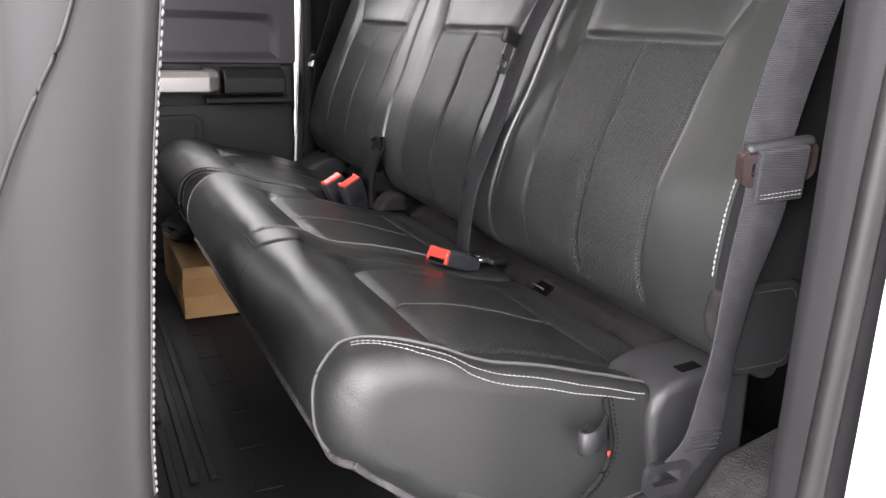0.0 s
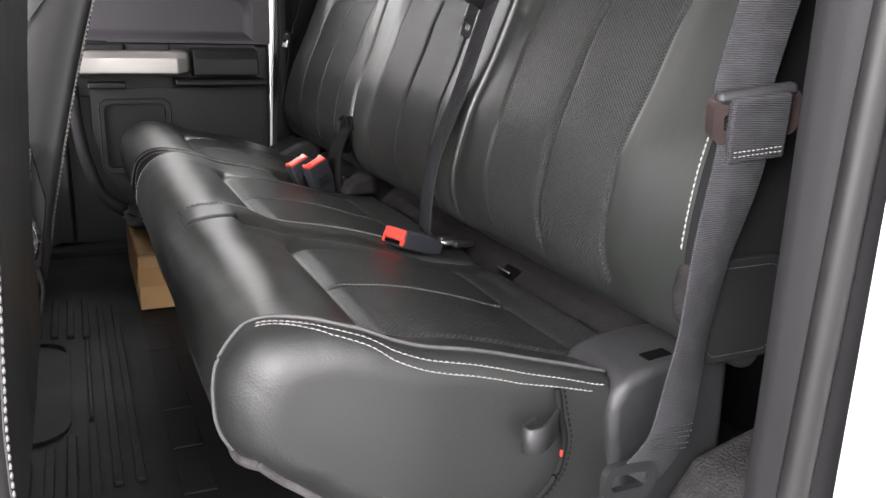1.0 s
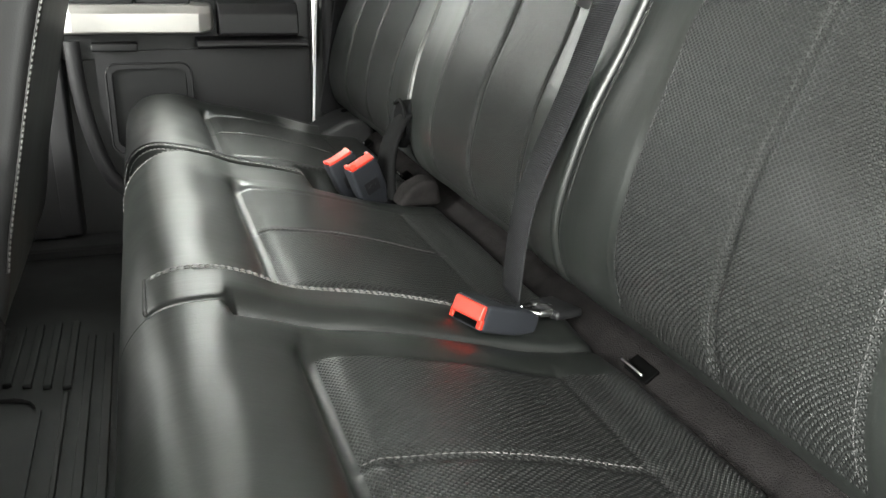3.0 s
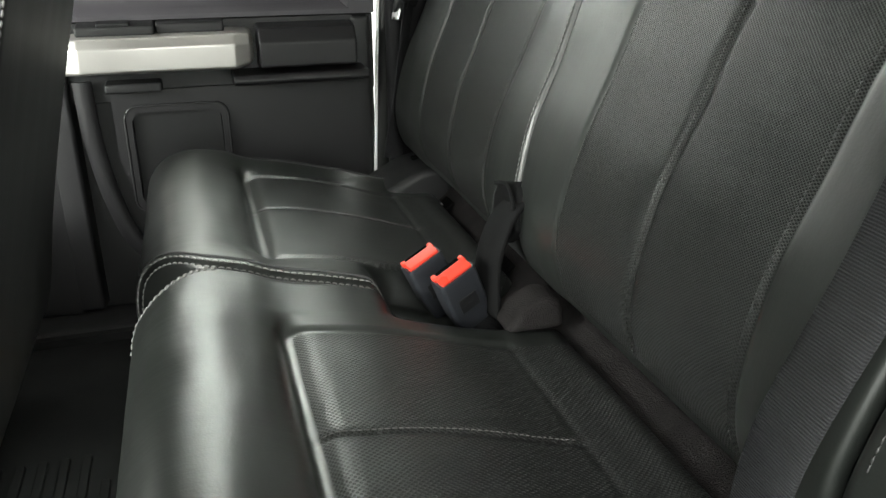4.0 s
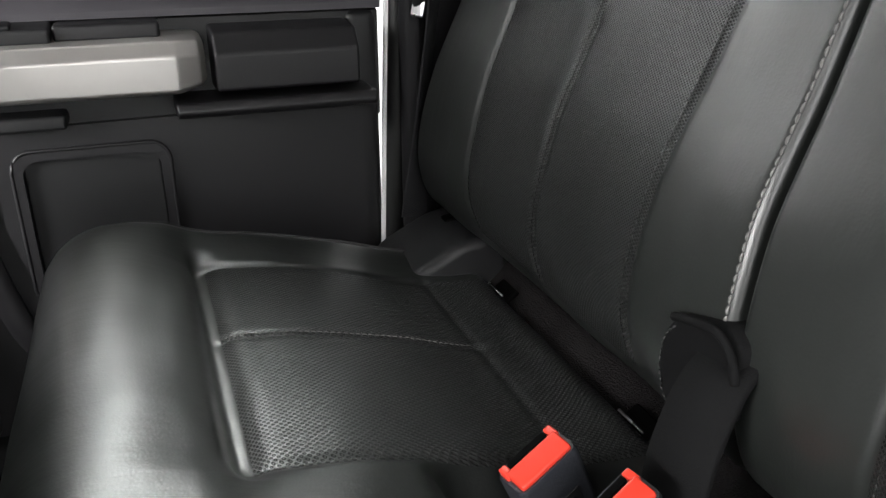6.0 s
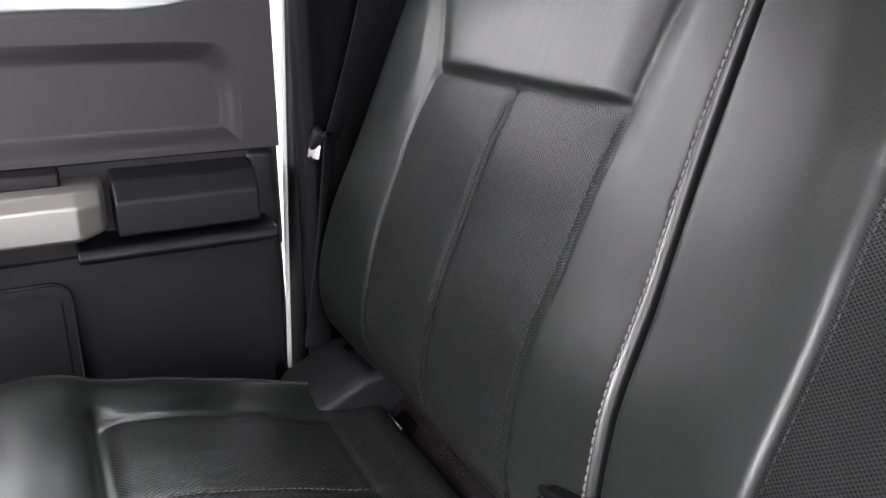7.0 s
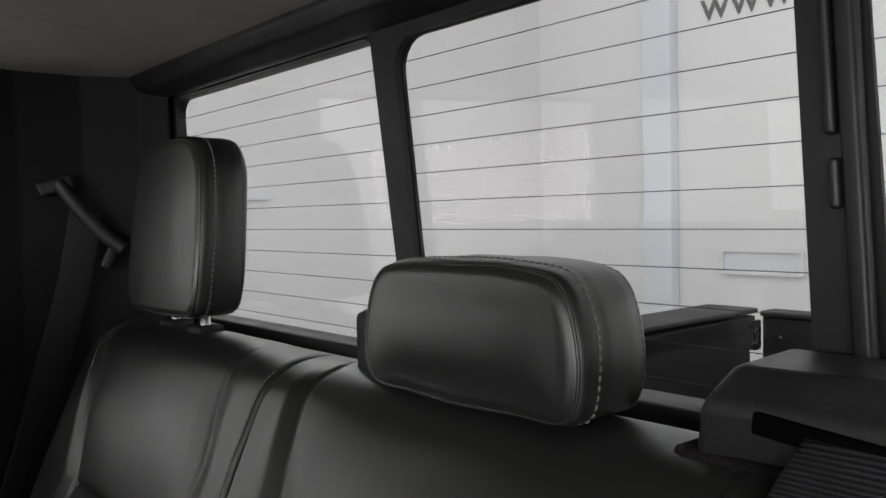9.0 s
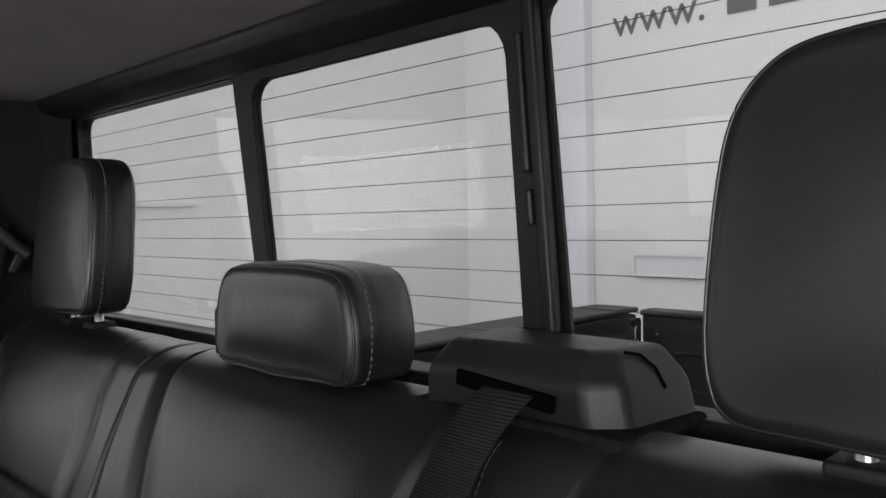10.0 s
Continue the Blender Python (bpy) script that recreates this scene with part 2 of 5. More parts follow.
def prism(points, axis, a, b, bevel=0.003, steps=2):
    """A flat outline drawn out along an axis from a to b. Outline: (x, y), (x, z) or (y, z)."""
    def place(p, h):
        return {"x": (h, p[0], p[1]), "y": (p[0], h, p[1]), "z": (p[0], p[1], h)}[axis]
    bm = bmesh.new()
    lo = [bm.verts.new(place(p, a)) for p in points]
    hi = [bm.verts.new(place(p, b)) for p in points]
    n = len(points)
    bm.faces.new(lo[::-1]), bm.faces.new(hi)
    for k in range(n):
        bm.faces.new((lo[k], lo[(k + 1) % n], hi[(k + 1) % n], hi[k]))
    bmesh.ops.recalc_face_normals(bm, faces=bm.faces)
    if bevel:
        bmesh.ops.bevel(bm, geom=list(bm.edges), offset=bevel, segments=steps, profile=0.5, affect="EDGES", clamp_overlap=True)
    return bm


def rounded(x0, x1, y0, y1, r, n=5):
    """The outline of a rectangle with round corners."""
    pts = []
    for cx, cy, a0 in ((x1 - r, y1 - r, 0), (x0 + r, y1 - r, 90), (x0 + r, y0 + r, 180), (x1 - r, y0 + r, 270)):
        for k in range(n + 1):
            a = radians(a0 + 90 * k / n)
            pts.append((cx + r * math.cos(a), cy + r * math.sin(a)))
    return pts


def plate_with_holes(outer, holes, place, a, b):
    """A slab between depths a and b with openings through it; place(u, v, d) gives the point. Faces are filled between the loops."""
    bm = bmesh.new()
    for d in (a, b):
        loops = []
        for pts in [outer] + holes:
            vs = [bm.verts.new(place(u, v, d)) for u, v in pts]
            loops += [bm.edges.new((vs[k], vs[(k + 1) % len(vs)])) for k in range(len(vs))]
        bmesh.ops.triangle_fill(bm, use_beauty=True, edges=loops)
    bm.verts.ensure_lookup_table()
    half = len(bm.verts) // 2
    start = 0
    for pts in [outer] + holes:
        n = len(pts)
        for k in range(n):
            i, j = start + k, start + (k + 1) % n
            bm.faces.new((bm.verts[i], bm.verts[j], bm.verts[half + j], bm.verts[half + i]))
        start += n
    return bm


def spline(pts, per=8, closed=False):
    """Points along a smooth curve through pts."""
    p = np.array(pts, float)
    n = len(p)
    s = np.arange(n * per) / per if closed else np.linspace(0, n - 1, (n - 1) * per + 1)
    return curve_at(p, s, closed)


def curve_at(p, s, closed):
    n = len(p)
    i = np.floor(s).astype(int)
    if not closed:
        i = np.minimum(i, n - 2)
    f = (s - i)[..., None]
    pick = (lambda k: p[k % n]) if closed else (lambda k: p[np.clip(k, 0, n - 1)])
    a, b, c, d = pick(i - 1), pick(i), pick(i + 1), pick(i + 2)
    return 0.5 * (2 * b + (c - a) * f + (2 * a - 5 * b + 4 * c - d) * f ** 2 + (3 * b - a - 3 * c + d) * f ** 3)


def tube(pts, radius, sides=8, closed=False, flat=1.0):
    """A round cord along pts."""
    p = np.array(pts, float)
    n = len(p)
    t = np.roll(p, -1, 0) - np.roll(p, 1, 0) if closed else np.gradient(p, axis=0)
    t /= np.linalg.norm(t, axis=1)[:, None] + 1e-12
    up = np.where(np.abs(t[:, 2:3]) > 0.9, np.array([[1.0, 0, 0]]), np.array([[0, 0, 1.0]]))
    a = np.cross(t, up)
    a /= np.linalg.norm(a, axis=1)[:, None] + 1e-12
    b = np.cross(a, t)
    ang = np.arange(sides) * 2 * np.pi / sides
    v = p[:, None] + radius * (np.cos(ang)[None, :, None] * a[:, None] + flat * np.sin(ang)[None, :, None] * b[:, None])
    faces = []
    for i in range(n if closed else n - 1):
        j = (i + 1) % n
        for k in range(sides):
            l = (k + 1) % sides
            faces.append((i * sides + k, i * sides + l, j * sides + l, j * sides + k))
    if not closed:
        faces += [tuple(range(sides))[::-1], tuple((n - 1) * sides + k for k in range(sides))]
    return v.reshape(-1, 3), faces


def strap(pts, sides, width, thick=0.0013):
    """A flat belt along pts; sides gives the direction of its width at each point."""
    p = spline(pts, 10)
    w = spline(sides, 10)
    t = np.gradient(p, axis=0)
    t /= np.linalg.norm(t, axis=1)[:, None]
    w -= t * (w * t).sum(1)[:, None]
    w /= np.linalg.norm(w, axis=1)[:, None]
    nrm = np.cross(t, w)
    ring = [(-1, -0.5), (-0.96, -1), (0.96, -1), (1, -0.5), (1, 0.5), (0.96, 1), (-0.96, 1), (-1, 0.5)]
    v = np.stack([p + w * width / 2 * a + nrm * thick * b for a, b in ring], 1)
    n, k = len(p), len(ring)
    faces = [(i * k + j, i * k + (j + 1) % k, (i + 1) * k + (j + 1) % k, (i + 1) * k + j) for i in range(n - 1) for j in range(k)]
    faces += [tuple(range(k))[::-1], tuple((n - 1) * k + j for j in range(k))]
    return v.reshape(-1, 3), faces


def stitches(pts, normals, pitch=0.006, length=0.0044, radius=0.0007, slant=0.0):
    """Single stitches along a seam: each a short, six-sided grain of thread."""
    p, nr = np.array(pts, float), np.array(normals, float)
    seg = np.linalg.norm(np.diff(p, axis=0), axis=1)
    arc = np.r_[0, np.cumsum(seg)]
    verts, faces = [], []
    for d in np.arange(pitch / 2, arc[-1], pitch):
        c = np.array([np.interp(d, arc, p[:, k]) for k in range(3)])
        e = np.array([np.interp(min(d + 0.002, arc[-1]), arc, p[:, k]) for k in range(3)])
        nn = np.array([np.interp(d, arc, nr[:, k]) for k in range(3)])
        t = e - c
        if np.linalg.norm(t) < 1e-9:
            continue
        t /= np.linalg.norm(t)
        nn /= np.linalg.norm(nn)
        w = np.cross(t, nn)
        t = t * math.cos(slant) + w * math.sin(slant)
        w = np.cross(t, nn)
        k0 = len(verts)
        for f, r in ((-0.5, 0.45), (-0.2, 1.0), (0.2, 1.0), (0.5, 0.45)):
            for a in range(4):
                q = a * math.pi / 2 + math.pi / 4
                verts.append(c + t * length * f + w * radius * r * 1.3 * math.cos(q) + nn * radius * r * (math.sin(q) * 0.8 + (0.25 if abs(f) < 0.3 else -0.9)))
        for i in range(3):
            for a in range(4):
                b = (a + 1) % 4
                faces.append((k0 + i * 4 + a, k0 + i * 4 + b, k0 + i * 4 + 4 + b, k0 + i * 4 + 4 + a))
        faces += [(k0 + 3, k0 + 2, k0 + 1, k0), (k0 + 12, k0 + 13, k0 + 14, k0 + 15)]
    return np.array(verts), faces


def step(x, a, b):
    t = np.clip((x - a) / (b - a), 0, 1)
    return t * t * (3 - 2 * t)


def groove(d, width):
    return np.exp(-(d / width) ** 2)


class Pad:
    """An upholstered body: a closed side profile (x, z) carried across y, with rounded ends, seams pressed in and swellings raised."""

    def __init__(self, ctrl, y0, y1, seg=12, pitch=0.004, round_end=0.02, offset=None, bulge=0.006, shift=None, swap=False, round_at=None, axis=None, joined=None, crisp=None):
        self.ctrl, self.y0, self.y1, self.r = np.array(ctrl, float), y0, y1, round_end
        self.offset, self.bulge, self.seg, self.pitch, self.shift, self.swap = offset, bulge, seg, pitch, shift, swap
        self.round_at, self.axis, self.joined, self.crisp = round_at, axis, joined, crisp
        c = self.ctrl
        area = (c[:, 0] * np.roll(c[:, 1], -1) - np.roll(c[:, 0], -1) * c[:, 1]).sum()
        self.sign = 1 if area > 0 else -1

    def core(self, p):
        """The nearest point of the body's inner axis to profile points p."""
        if self.axis is None:
            return np.broadcast_to(self.ctrl.mean(0), p.shape)
        a, b = np.array(self.axis, float)
        f = np.clip(((p - a) * (b - a)).sum(-1) / ((b - a) ** 2).sum(), 0, 1)
        return a + f[..., None] * (b - a)

    def where(self, s, y, raw=False):
        s, y = np.broadcast_arrays(np.asarray(s, float), np.asarray(y, float))
        p = curve_at(self.ctrl, s, True)
        t = curve_at(self.ctrl, s + 0.02, True) - curve_at(self.ctrl, s - 0.02 + len(self.ctrl), True)
        t /= np.linalg.norm(t, axis=-1)[..., None]
        nrm = np.stack([t[..., 1], -t[..., 0]], -1) * self.sign
        r = np.interp(s, *self.round_at) if self.round_at else self.r
        if self.joined is not None:
            r = np.where(np.abs(y - self.joined) < 0.1, np.minimum(r, np.interp(s, (0, 6.4, 7.6, 12, 15, 18), (1, 1, 0.001, 0.001, 0.001, 1))), r)
        if self.crisp is not None:
            r = np.where(np.abs(y - self.crisp) < 0.1, np.minimum(r, 0.012), r)
        d = np.maximum(0, np.abs(y - (self.y0 + self.y1) / 2) - ((self.y1 - self.y0) / 2 - r))
        inset = r - np.sqrt(np.maximum(0, r ** 2 - d ** 2))
        inward = self.core(p) - p
        inward /= np.linalg.norm(inward, axis=-1)[..., None] + 1e-9
        o = self.offset(s, y) if self.offset else 0 * y
        q = p + nrm * o[..., None] + inward * inset[..., None]
        out = np.stack([q[..., 0], y, q[..., 1]], -1)
        nn = np.stack([nrm[..., 0], 0 * y, nrm[..., 1]], -1)
        if self.swap:
            out, nn = out[..., [1, 0, 2]], nn[..., [1, 0, 2]]
        if self.shift and not raw:
            out = self.shift(out)
        return out, nn

    def swell(self, p, loop):
        """How far each end-panel point stands out: a smooth membrane held at its rim."""
        m = len(loop)
        u = np.arange(m * 5) / 5
        i, f = np.floor(u).astype(int), (u % 1)[:, None]
        rim = loop[i % m] * (1 - f) + loop[(i + 1) % m] * f
        ds = np.linalg.norm(np.roll(rim, -1, 0) - rim, axis=1)
        d = np.linalg.norm(p[:, None] - rim[None], axis=2)
        r = (ds[None] / np.maximum(d, ds.max() * 0.6) ** 3).sum(1) ** -0.5
        mid = np.unique(self.core(loop).round(4), axis=0)
        top = ((ds[None] / np.linalg.norm(mid[:, None] - rim[None], axis=2) ** 3).sum(1) ** -0.5).max() * 1.02
        t = np.clip(r / top, 0, 1)
        return self.bulge * t * t * (3 - 2 * t)

    def line(self, s, y, lift=0.001):
        p, n = self.where(s, y)
        return p + n * lift, n

    def build(self, regions, parent, smooth=True):
        """regions: list of (name, material, label, test(s, y)); a face goes to the first whose test holds."""
        widest = max(self.round_at[1]) if self.round_at else self.r
        ends = widest * np.array([0, 0.006, 0.02, 0.05, 0.10, 0.17, 0.27, 0.40, 0.55, 0.75, 1.0])
        inner = np.linspace(self.y0 + widest, self.y1 - widest, max(3, int((self.y1 - self.y0 - 2 * widest) / self.pitch)))
        ys = np.r_[self.y0 + ends[:-1], inner, self.y1 - ends[:-1][::-1]]
        ns = len(self.ctrl) * self.seg
        s = np.arange(ns) / self.seg
        grid, _ = self.where(s[:, None], ys[None, :], True)
        ny = len(ys)
        verts = [grid.reshape(-1, 3)]
        i, j = np.meshgrid(np.arange(ns), np.arange(ny - 1), indexing="ij")
        i2 = (i + 1) % ns
        quads = np.stack([i * ny + j, i2 * ny + j, i2 * ny + j + 1, i * ny + j + 1], -1).reshape(-1, 4)
        if (self.sign > 0) != self.swap:
            quads = quads[:, ::-1]
        fs = ((i + 0.5) / self.seg).ravel()
        fy = (0.5 * (ys[j] + ys[j + 1])).ravel()
        caps, count = [], ns * ny
        for col, way in ((0, -1), (ny - 1, 1)):
            loop = grid[:, col]
            c = loop.mean(0)
            prev = np.arange(ns) * ny + col
            k = 0 if self.swap else 1
            for f in (0.985, 0.96, 0.92, 0.86, 0.78, 0.68, 0.56, 0.42, 0.27, 0.12, 0.05, 0.0):
                core = self.core(loop[:, [1 if self.swap else 0, 2]])
                mid = loop * 0 + c
                mid[:, 1 if self.swap else 0], mid[:, 2] = core[:, 0], core[:, 1]
                ring = mid + (loop - mid) * f
                flat = [1 if self.swap else 0, 2]
                ring[:, k] += way * self.swell(ring[:, flat], loop[:, flat])
                verts.append(ring)
                cur = count + np.arange(ns)
                count += ns
                q = np.stack([prev, np.roll(prev, -1), np.roll(cur, -1), cur], -1)
                caps.append(q if ((way > 0) != (self.sign > 0)) != self.swap else q[:, ::-1])
                prev = cur
        verts = np.concatenate(verts)
        if self.shift:
            verts = self.shift(verts)
        normal = np.zeros_like(verts)
        for q in [quads] + [c for c in caps if c.ndim == 2]:
            n = np.cross(verts[q[:, 2]] - verts[q[:, 0]], verts[q[:, 3]] - verts[q[:, 1]])
            for col in range(4):
                np.add.at(normal, q[:, col], n)
        normal /= np.linalg.norm(normal, axis=1)[:, None] + 1e-15
        left = np.ones(len(quads), bool)
        made, rings, capped = [], len(caps) // 2, False
        for name, mat, label, test in regions:
            mine = left & (test(fs, fy) if test else True)
            left &= ~mine
            faces = [tuple(q) for q in quads[mine].tolist()]
            if not faces:
                continue
            closes = caps[:rings] if name == "end_panel" else caps[rings if capped else 0:] if test is None else []
            capped = capped or name == "end_panel"
            for c in closes:
                faces += [tuple(q) for q in c.tolist()]
            used = sorted({v for f in faces for v in f})
            back = {v: n for n, v in enumerate(used)}
            ob = part(name, (verts[used], [tuple(back[v] for v in f) for f in faces]), mat, parent, label, smooth)
            ob.data.normals_split_custom_set_from_vertices(normal[used].tolist())
            made.append(ob)
        return made


# ---- the cab: floor, headliner, rear wall, pillars ----
FLOOR, ROOF = 0.105, 1.257


def structure(name, shape, mat, label, smooth=False):
    ob = part(name, shape, mat, None, label, smooth)
    return tagged(ob, label, name.split("_")[0], "", "structure")


structure("ground", box((60, 60, 0.1), (0, 0, -0.95), bevel=0), CONCRETE, "pale grey concrete floor of the hall")
structure("floor", box((2.3, 1.86, 0.08), (-0.80, 0, FLOOR - 0.052), bevel=0), CARPET, "black carpet floor of the truck cab")
structure("ceiling", box((2.2, 1.80, 0.05), (-0.96, 0, ROOF + 0.026), bevel=0.012), HEADLINER, "grey fabric headliner of the cab")
structure("roof", box((2.3, 2.0, 0.03), (-0.90, 0, ROOF + 0.09), bevel=0.012), WHITE_PAINT, "white painted metal roof of the cab")
structure("wall_front", box((0.10, 1.86, 0.74), (-1.95, 0, 0.41), bevel=0), PLASTIC, "plain black lower wall closing the cab in front")


def glass_place(u, v, d):
    """u across, v up, d out of the leaning rear glass."""
    return (0.163 - (v - 1.22) * 0.03 + d, u, v)


TOP, LOW = 1.224, 0.898


def pane_outline(k, grow=0.0):
    """The outline of a pane; its sides lean a little from top to foot."""
    (a, b), (c, d), top, r = (((0.256, 0.772), (0.216, 0.786), TOP, 0.022), ((-0.184, 0.208), (-0.196, 0.180), 1.208, 0.034), ((-0.765, -0.227), (-0.780, -0.245), TOP, 0.026))[k]
    out = []
    for u, v in rounded(a - grow, b + grow, LOW - grow, top + grow, r):
        f = (top - v) / (top - LOW)
        g = (u - a) / (b - a)
        out.append((u + f * ((c - a) * (1 - g) + (d - b) * g), v))
    return out


structure("wall_rear", plate_with_holes([(-1.02, -0.2), (1.02, -0.2), (1.02, 1.36), (-1.02, 1.36)],
                      [rounded(-0.93, 0.93, LOW - 0.03, TOP + 0.02, 0.03)], lambda u, v, d: (0.225 - (v - 1.0) * 0.03 + d, u, v), 0.0, 0.03),
                      PLASTIC, "black trimmed rear wall of the cab with one wide window opening")
window = thing("window_1", (0.18, 0, LOW), "wide rear cab window with a sliding middle pane in black frames", "window", "", "structure")
part("window_frame", plate_with_holes([(-0.86, 0.85), (0.86, 0.85), (0.86, 1.262), (-0.86, 1.262)],
     [pane_outline(k, 0.0 if k != 1 else 0.004) for k in range(3)], glass_place, 0.0, 0.004), DEEP_BLACK, window, "matt black window surround", False)
part("slider_frame", plate_with_holes([(-0.234, 0.862), (0.208, 0.862), (0.2525, TOP + 0.014), (-0.216, TOP + 0.014)], [pane_outline(1, 0.005)], glass_place, -0.009, -0.0015), PLASTIC, window, "dark grey frame of the sliding pane", False)
part("rail", box((0.014, 0.012, 0.37), (0.158, -0.2265, 1.05), (-2.4, -1.7, 0), 0.003), DEEP_BLACK, window, "upright black guide beside the sliding pane")
part("latch", box((0.008, 0.007, 0.115), (0.151, -0.212, 1.138), (-2.4, -1.7, 0), 0.0025), GREY_PLASTIC, window, "slim grey latch on the slider frame")
part("latch", box((0.008, 0.007, 0.030), (0.152, -0.217, 1.052), (-2.4, -1.7, 0), 0.0025), GREY_PLASTIC, window, "small grey catch on the slider frame")
for k in range(3):
    pane = part("pane", prism(pane_outline(k, 0.008), "x", 0, 0.004, 0), REAR_GLASS, window, "clear rear glass pane", False)
    for v in pane.data.vertices:
        v.co = Vector(glass_place(v.co.y, v.co.z, 0.0045 + v.co.x))
    pane.visible_shadow = False
    bm = bmesh.new()
    edge = pane_outline(k)
    for row in range(11):
        z = 0.9136 + 0.0277 * row
        if z > max(v for _, v in edge) - 0.012:
            break
        lo, hi = min(u for u, v in edge) + 0.001, max(u for u, v in edge) - 0.001
        x, _, zz = glass_place(0, z, 0.0035)
        bmesh.ops.create_cube(bm, size=1, matrix=pose(x, (lo + hi) / 2, zz) @ Matrix.Diagonal((0.0006, hi - lo, 0.00065, 1)))
    tagged(part("defroster_wires", bm, WIRE, window, "thin brown heating wires", False), "", "", "", "stuff")

# header trim between headliner and glass
structure("trim", prism([(0.112, 1.252), (0.122, 1.236), (0.150, 1.2245), (0.1615, 1.2245), (0.175, 1.30), (0.112, 1.30)], "y", -0.84, 0.84, 0.004), DEEP_BLACK, "black header trim above the rear window", True)
structure("trim", prism([(0.150, 0.84), (0.205, 0.84), (0.205, 0.897), (0.158, 0.899)], "y", -0.84, 0.84, 0.003), DEEP_BLACK, "black sill strip under the rear window", True)

for side in (1, -1):
    plan = [(-0.104, 0.95), (-0.112, 0.890), (-0.124, 0.868), (-0.128, 0.850), (-0.124, 0.836), (-0.112, 0.830), (-0.092, 0.840), (-0.04, 0.852), (0.05, 0.850), (0.125, 0.815), (0.150, 0.777), (0.158, 0.777), (0.19, 0.95)]
    if side < 0:
        plan[0] = (-0.085, 0.898)
    pts = [(x, side * y) for x, y in plan]
    structure("wall_pillar", prism(pts if side > 0 else pts[::-1], "z", FLOOR, 1.29, 0.006, 2), PILLAR_PLASTIC, "dark grained plastic trim of the rear cab pillar", True)
    structure("seal", tube([((-0.113 if side < 0 else -0.117) + 0.046 * (z - 0.6), side * 0.886, z) for z in np.linspace(0.12, 1.30, 24)], 0.012 if side < 0 else 0.014, 10), SEAL, "black rubber door seal along the pillar", True)
    # painted body behind the trim
    structure("wall_body", prism([(x, side * y) for x, y in ([(-0.106, 0.904), (-0.08, 0.904), (-0.07, 0.955), (0.168, 0.955), (0.168, 1.03), (-0.06, 1.03), (-0.095, 0.985), (-0.108, 0.950)])][::side], "z", -0.25, 1.36, 0.004, 2),
              WHITE_PAINT, "white painted cab corner behind the door opening", True)
    structure("sill", box((1.05, 0.10, 0.05), (-0.66, side * 0.88, FLOOR - 0.03), bevel=0.012), PLASTIC, "black scuff sill of the door opening", True)
    structure("wall_pillar", prism([(x, side * y) for x, y in [(-1.19, 0.97), (-1.19, 0.90), (-1.05, 0.90), (-1.05, 0.97)]][::side], "z", -0.2, 1.33, 0.01, 2), PLASTIC, "dark plastic centre pillar trim", True)
    structure("wall_side", box((0.80, 0.05, 0.95), (-1.6, side * 0.93, 0.30), bevel=0.01), GREY_PLASTIC, "plain dark inner side of the front door", True)

# ---- rear seat cushions ----
CUSHION = [(-0.094, 0.295), (-0.099, 0.336), (-0.140, 0.342), (-0.19, 0.350), (-0.25, 0.368), (-0.32, 0.387), (-0.385, 0.400), (-0.425, 0.420), (-0.462, 0.432),
           (-0.498, 0.427), (-0.524, 0.402), (-0.533, 0.366), (-0.526, 0.330), (-0.49, 0.29), (-0.42, 0.25), (-0.32, 0.225), (-0.22, 0.22), (-0.13, 0.25)]
STRIP = (-0.286, -0.207)
END_EDGE = (1.4, 3.0, 4.0, 5.2, 6.4, 7.4, 8.2, 9.2, 10.4, 13.0), (-0.704, -0.706, -0.706, -0.702, -0.696, -0.687, -0.674, -0.655, -0.660, -0.690)


def creases(s, y, seed):
    """Slow waves in the leather."""
    return (0.0005 * np.sin(s * 2.1 + seed) * np.sin(y * 23 + seed * 1.7) + 0.00025 * np.sin(s * 4.3 + y * 31 + seed)
            + 0.0002 * np.sin(y * 71 + 1.6 * np.sin(s * 1.3 + seed)) * np.sin(s * 1.7 + 2 * seed))


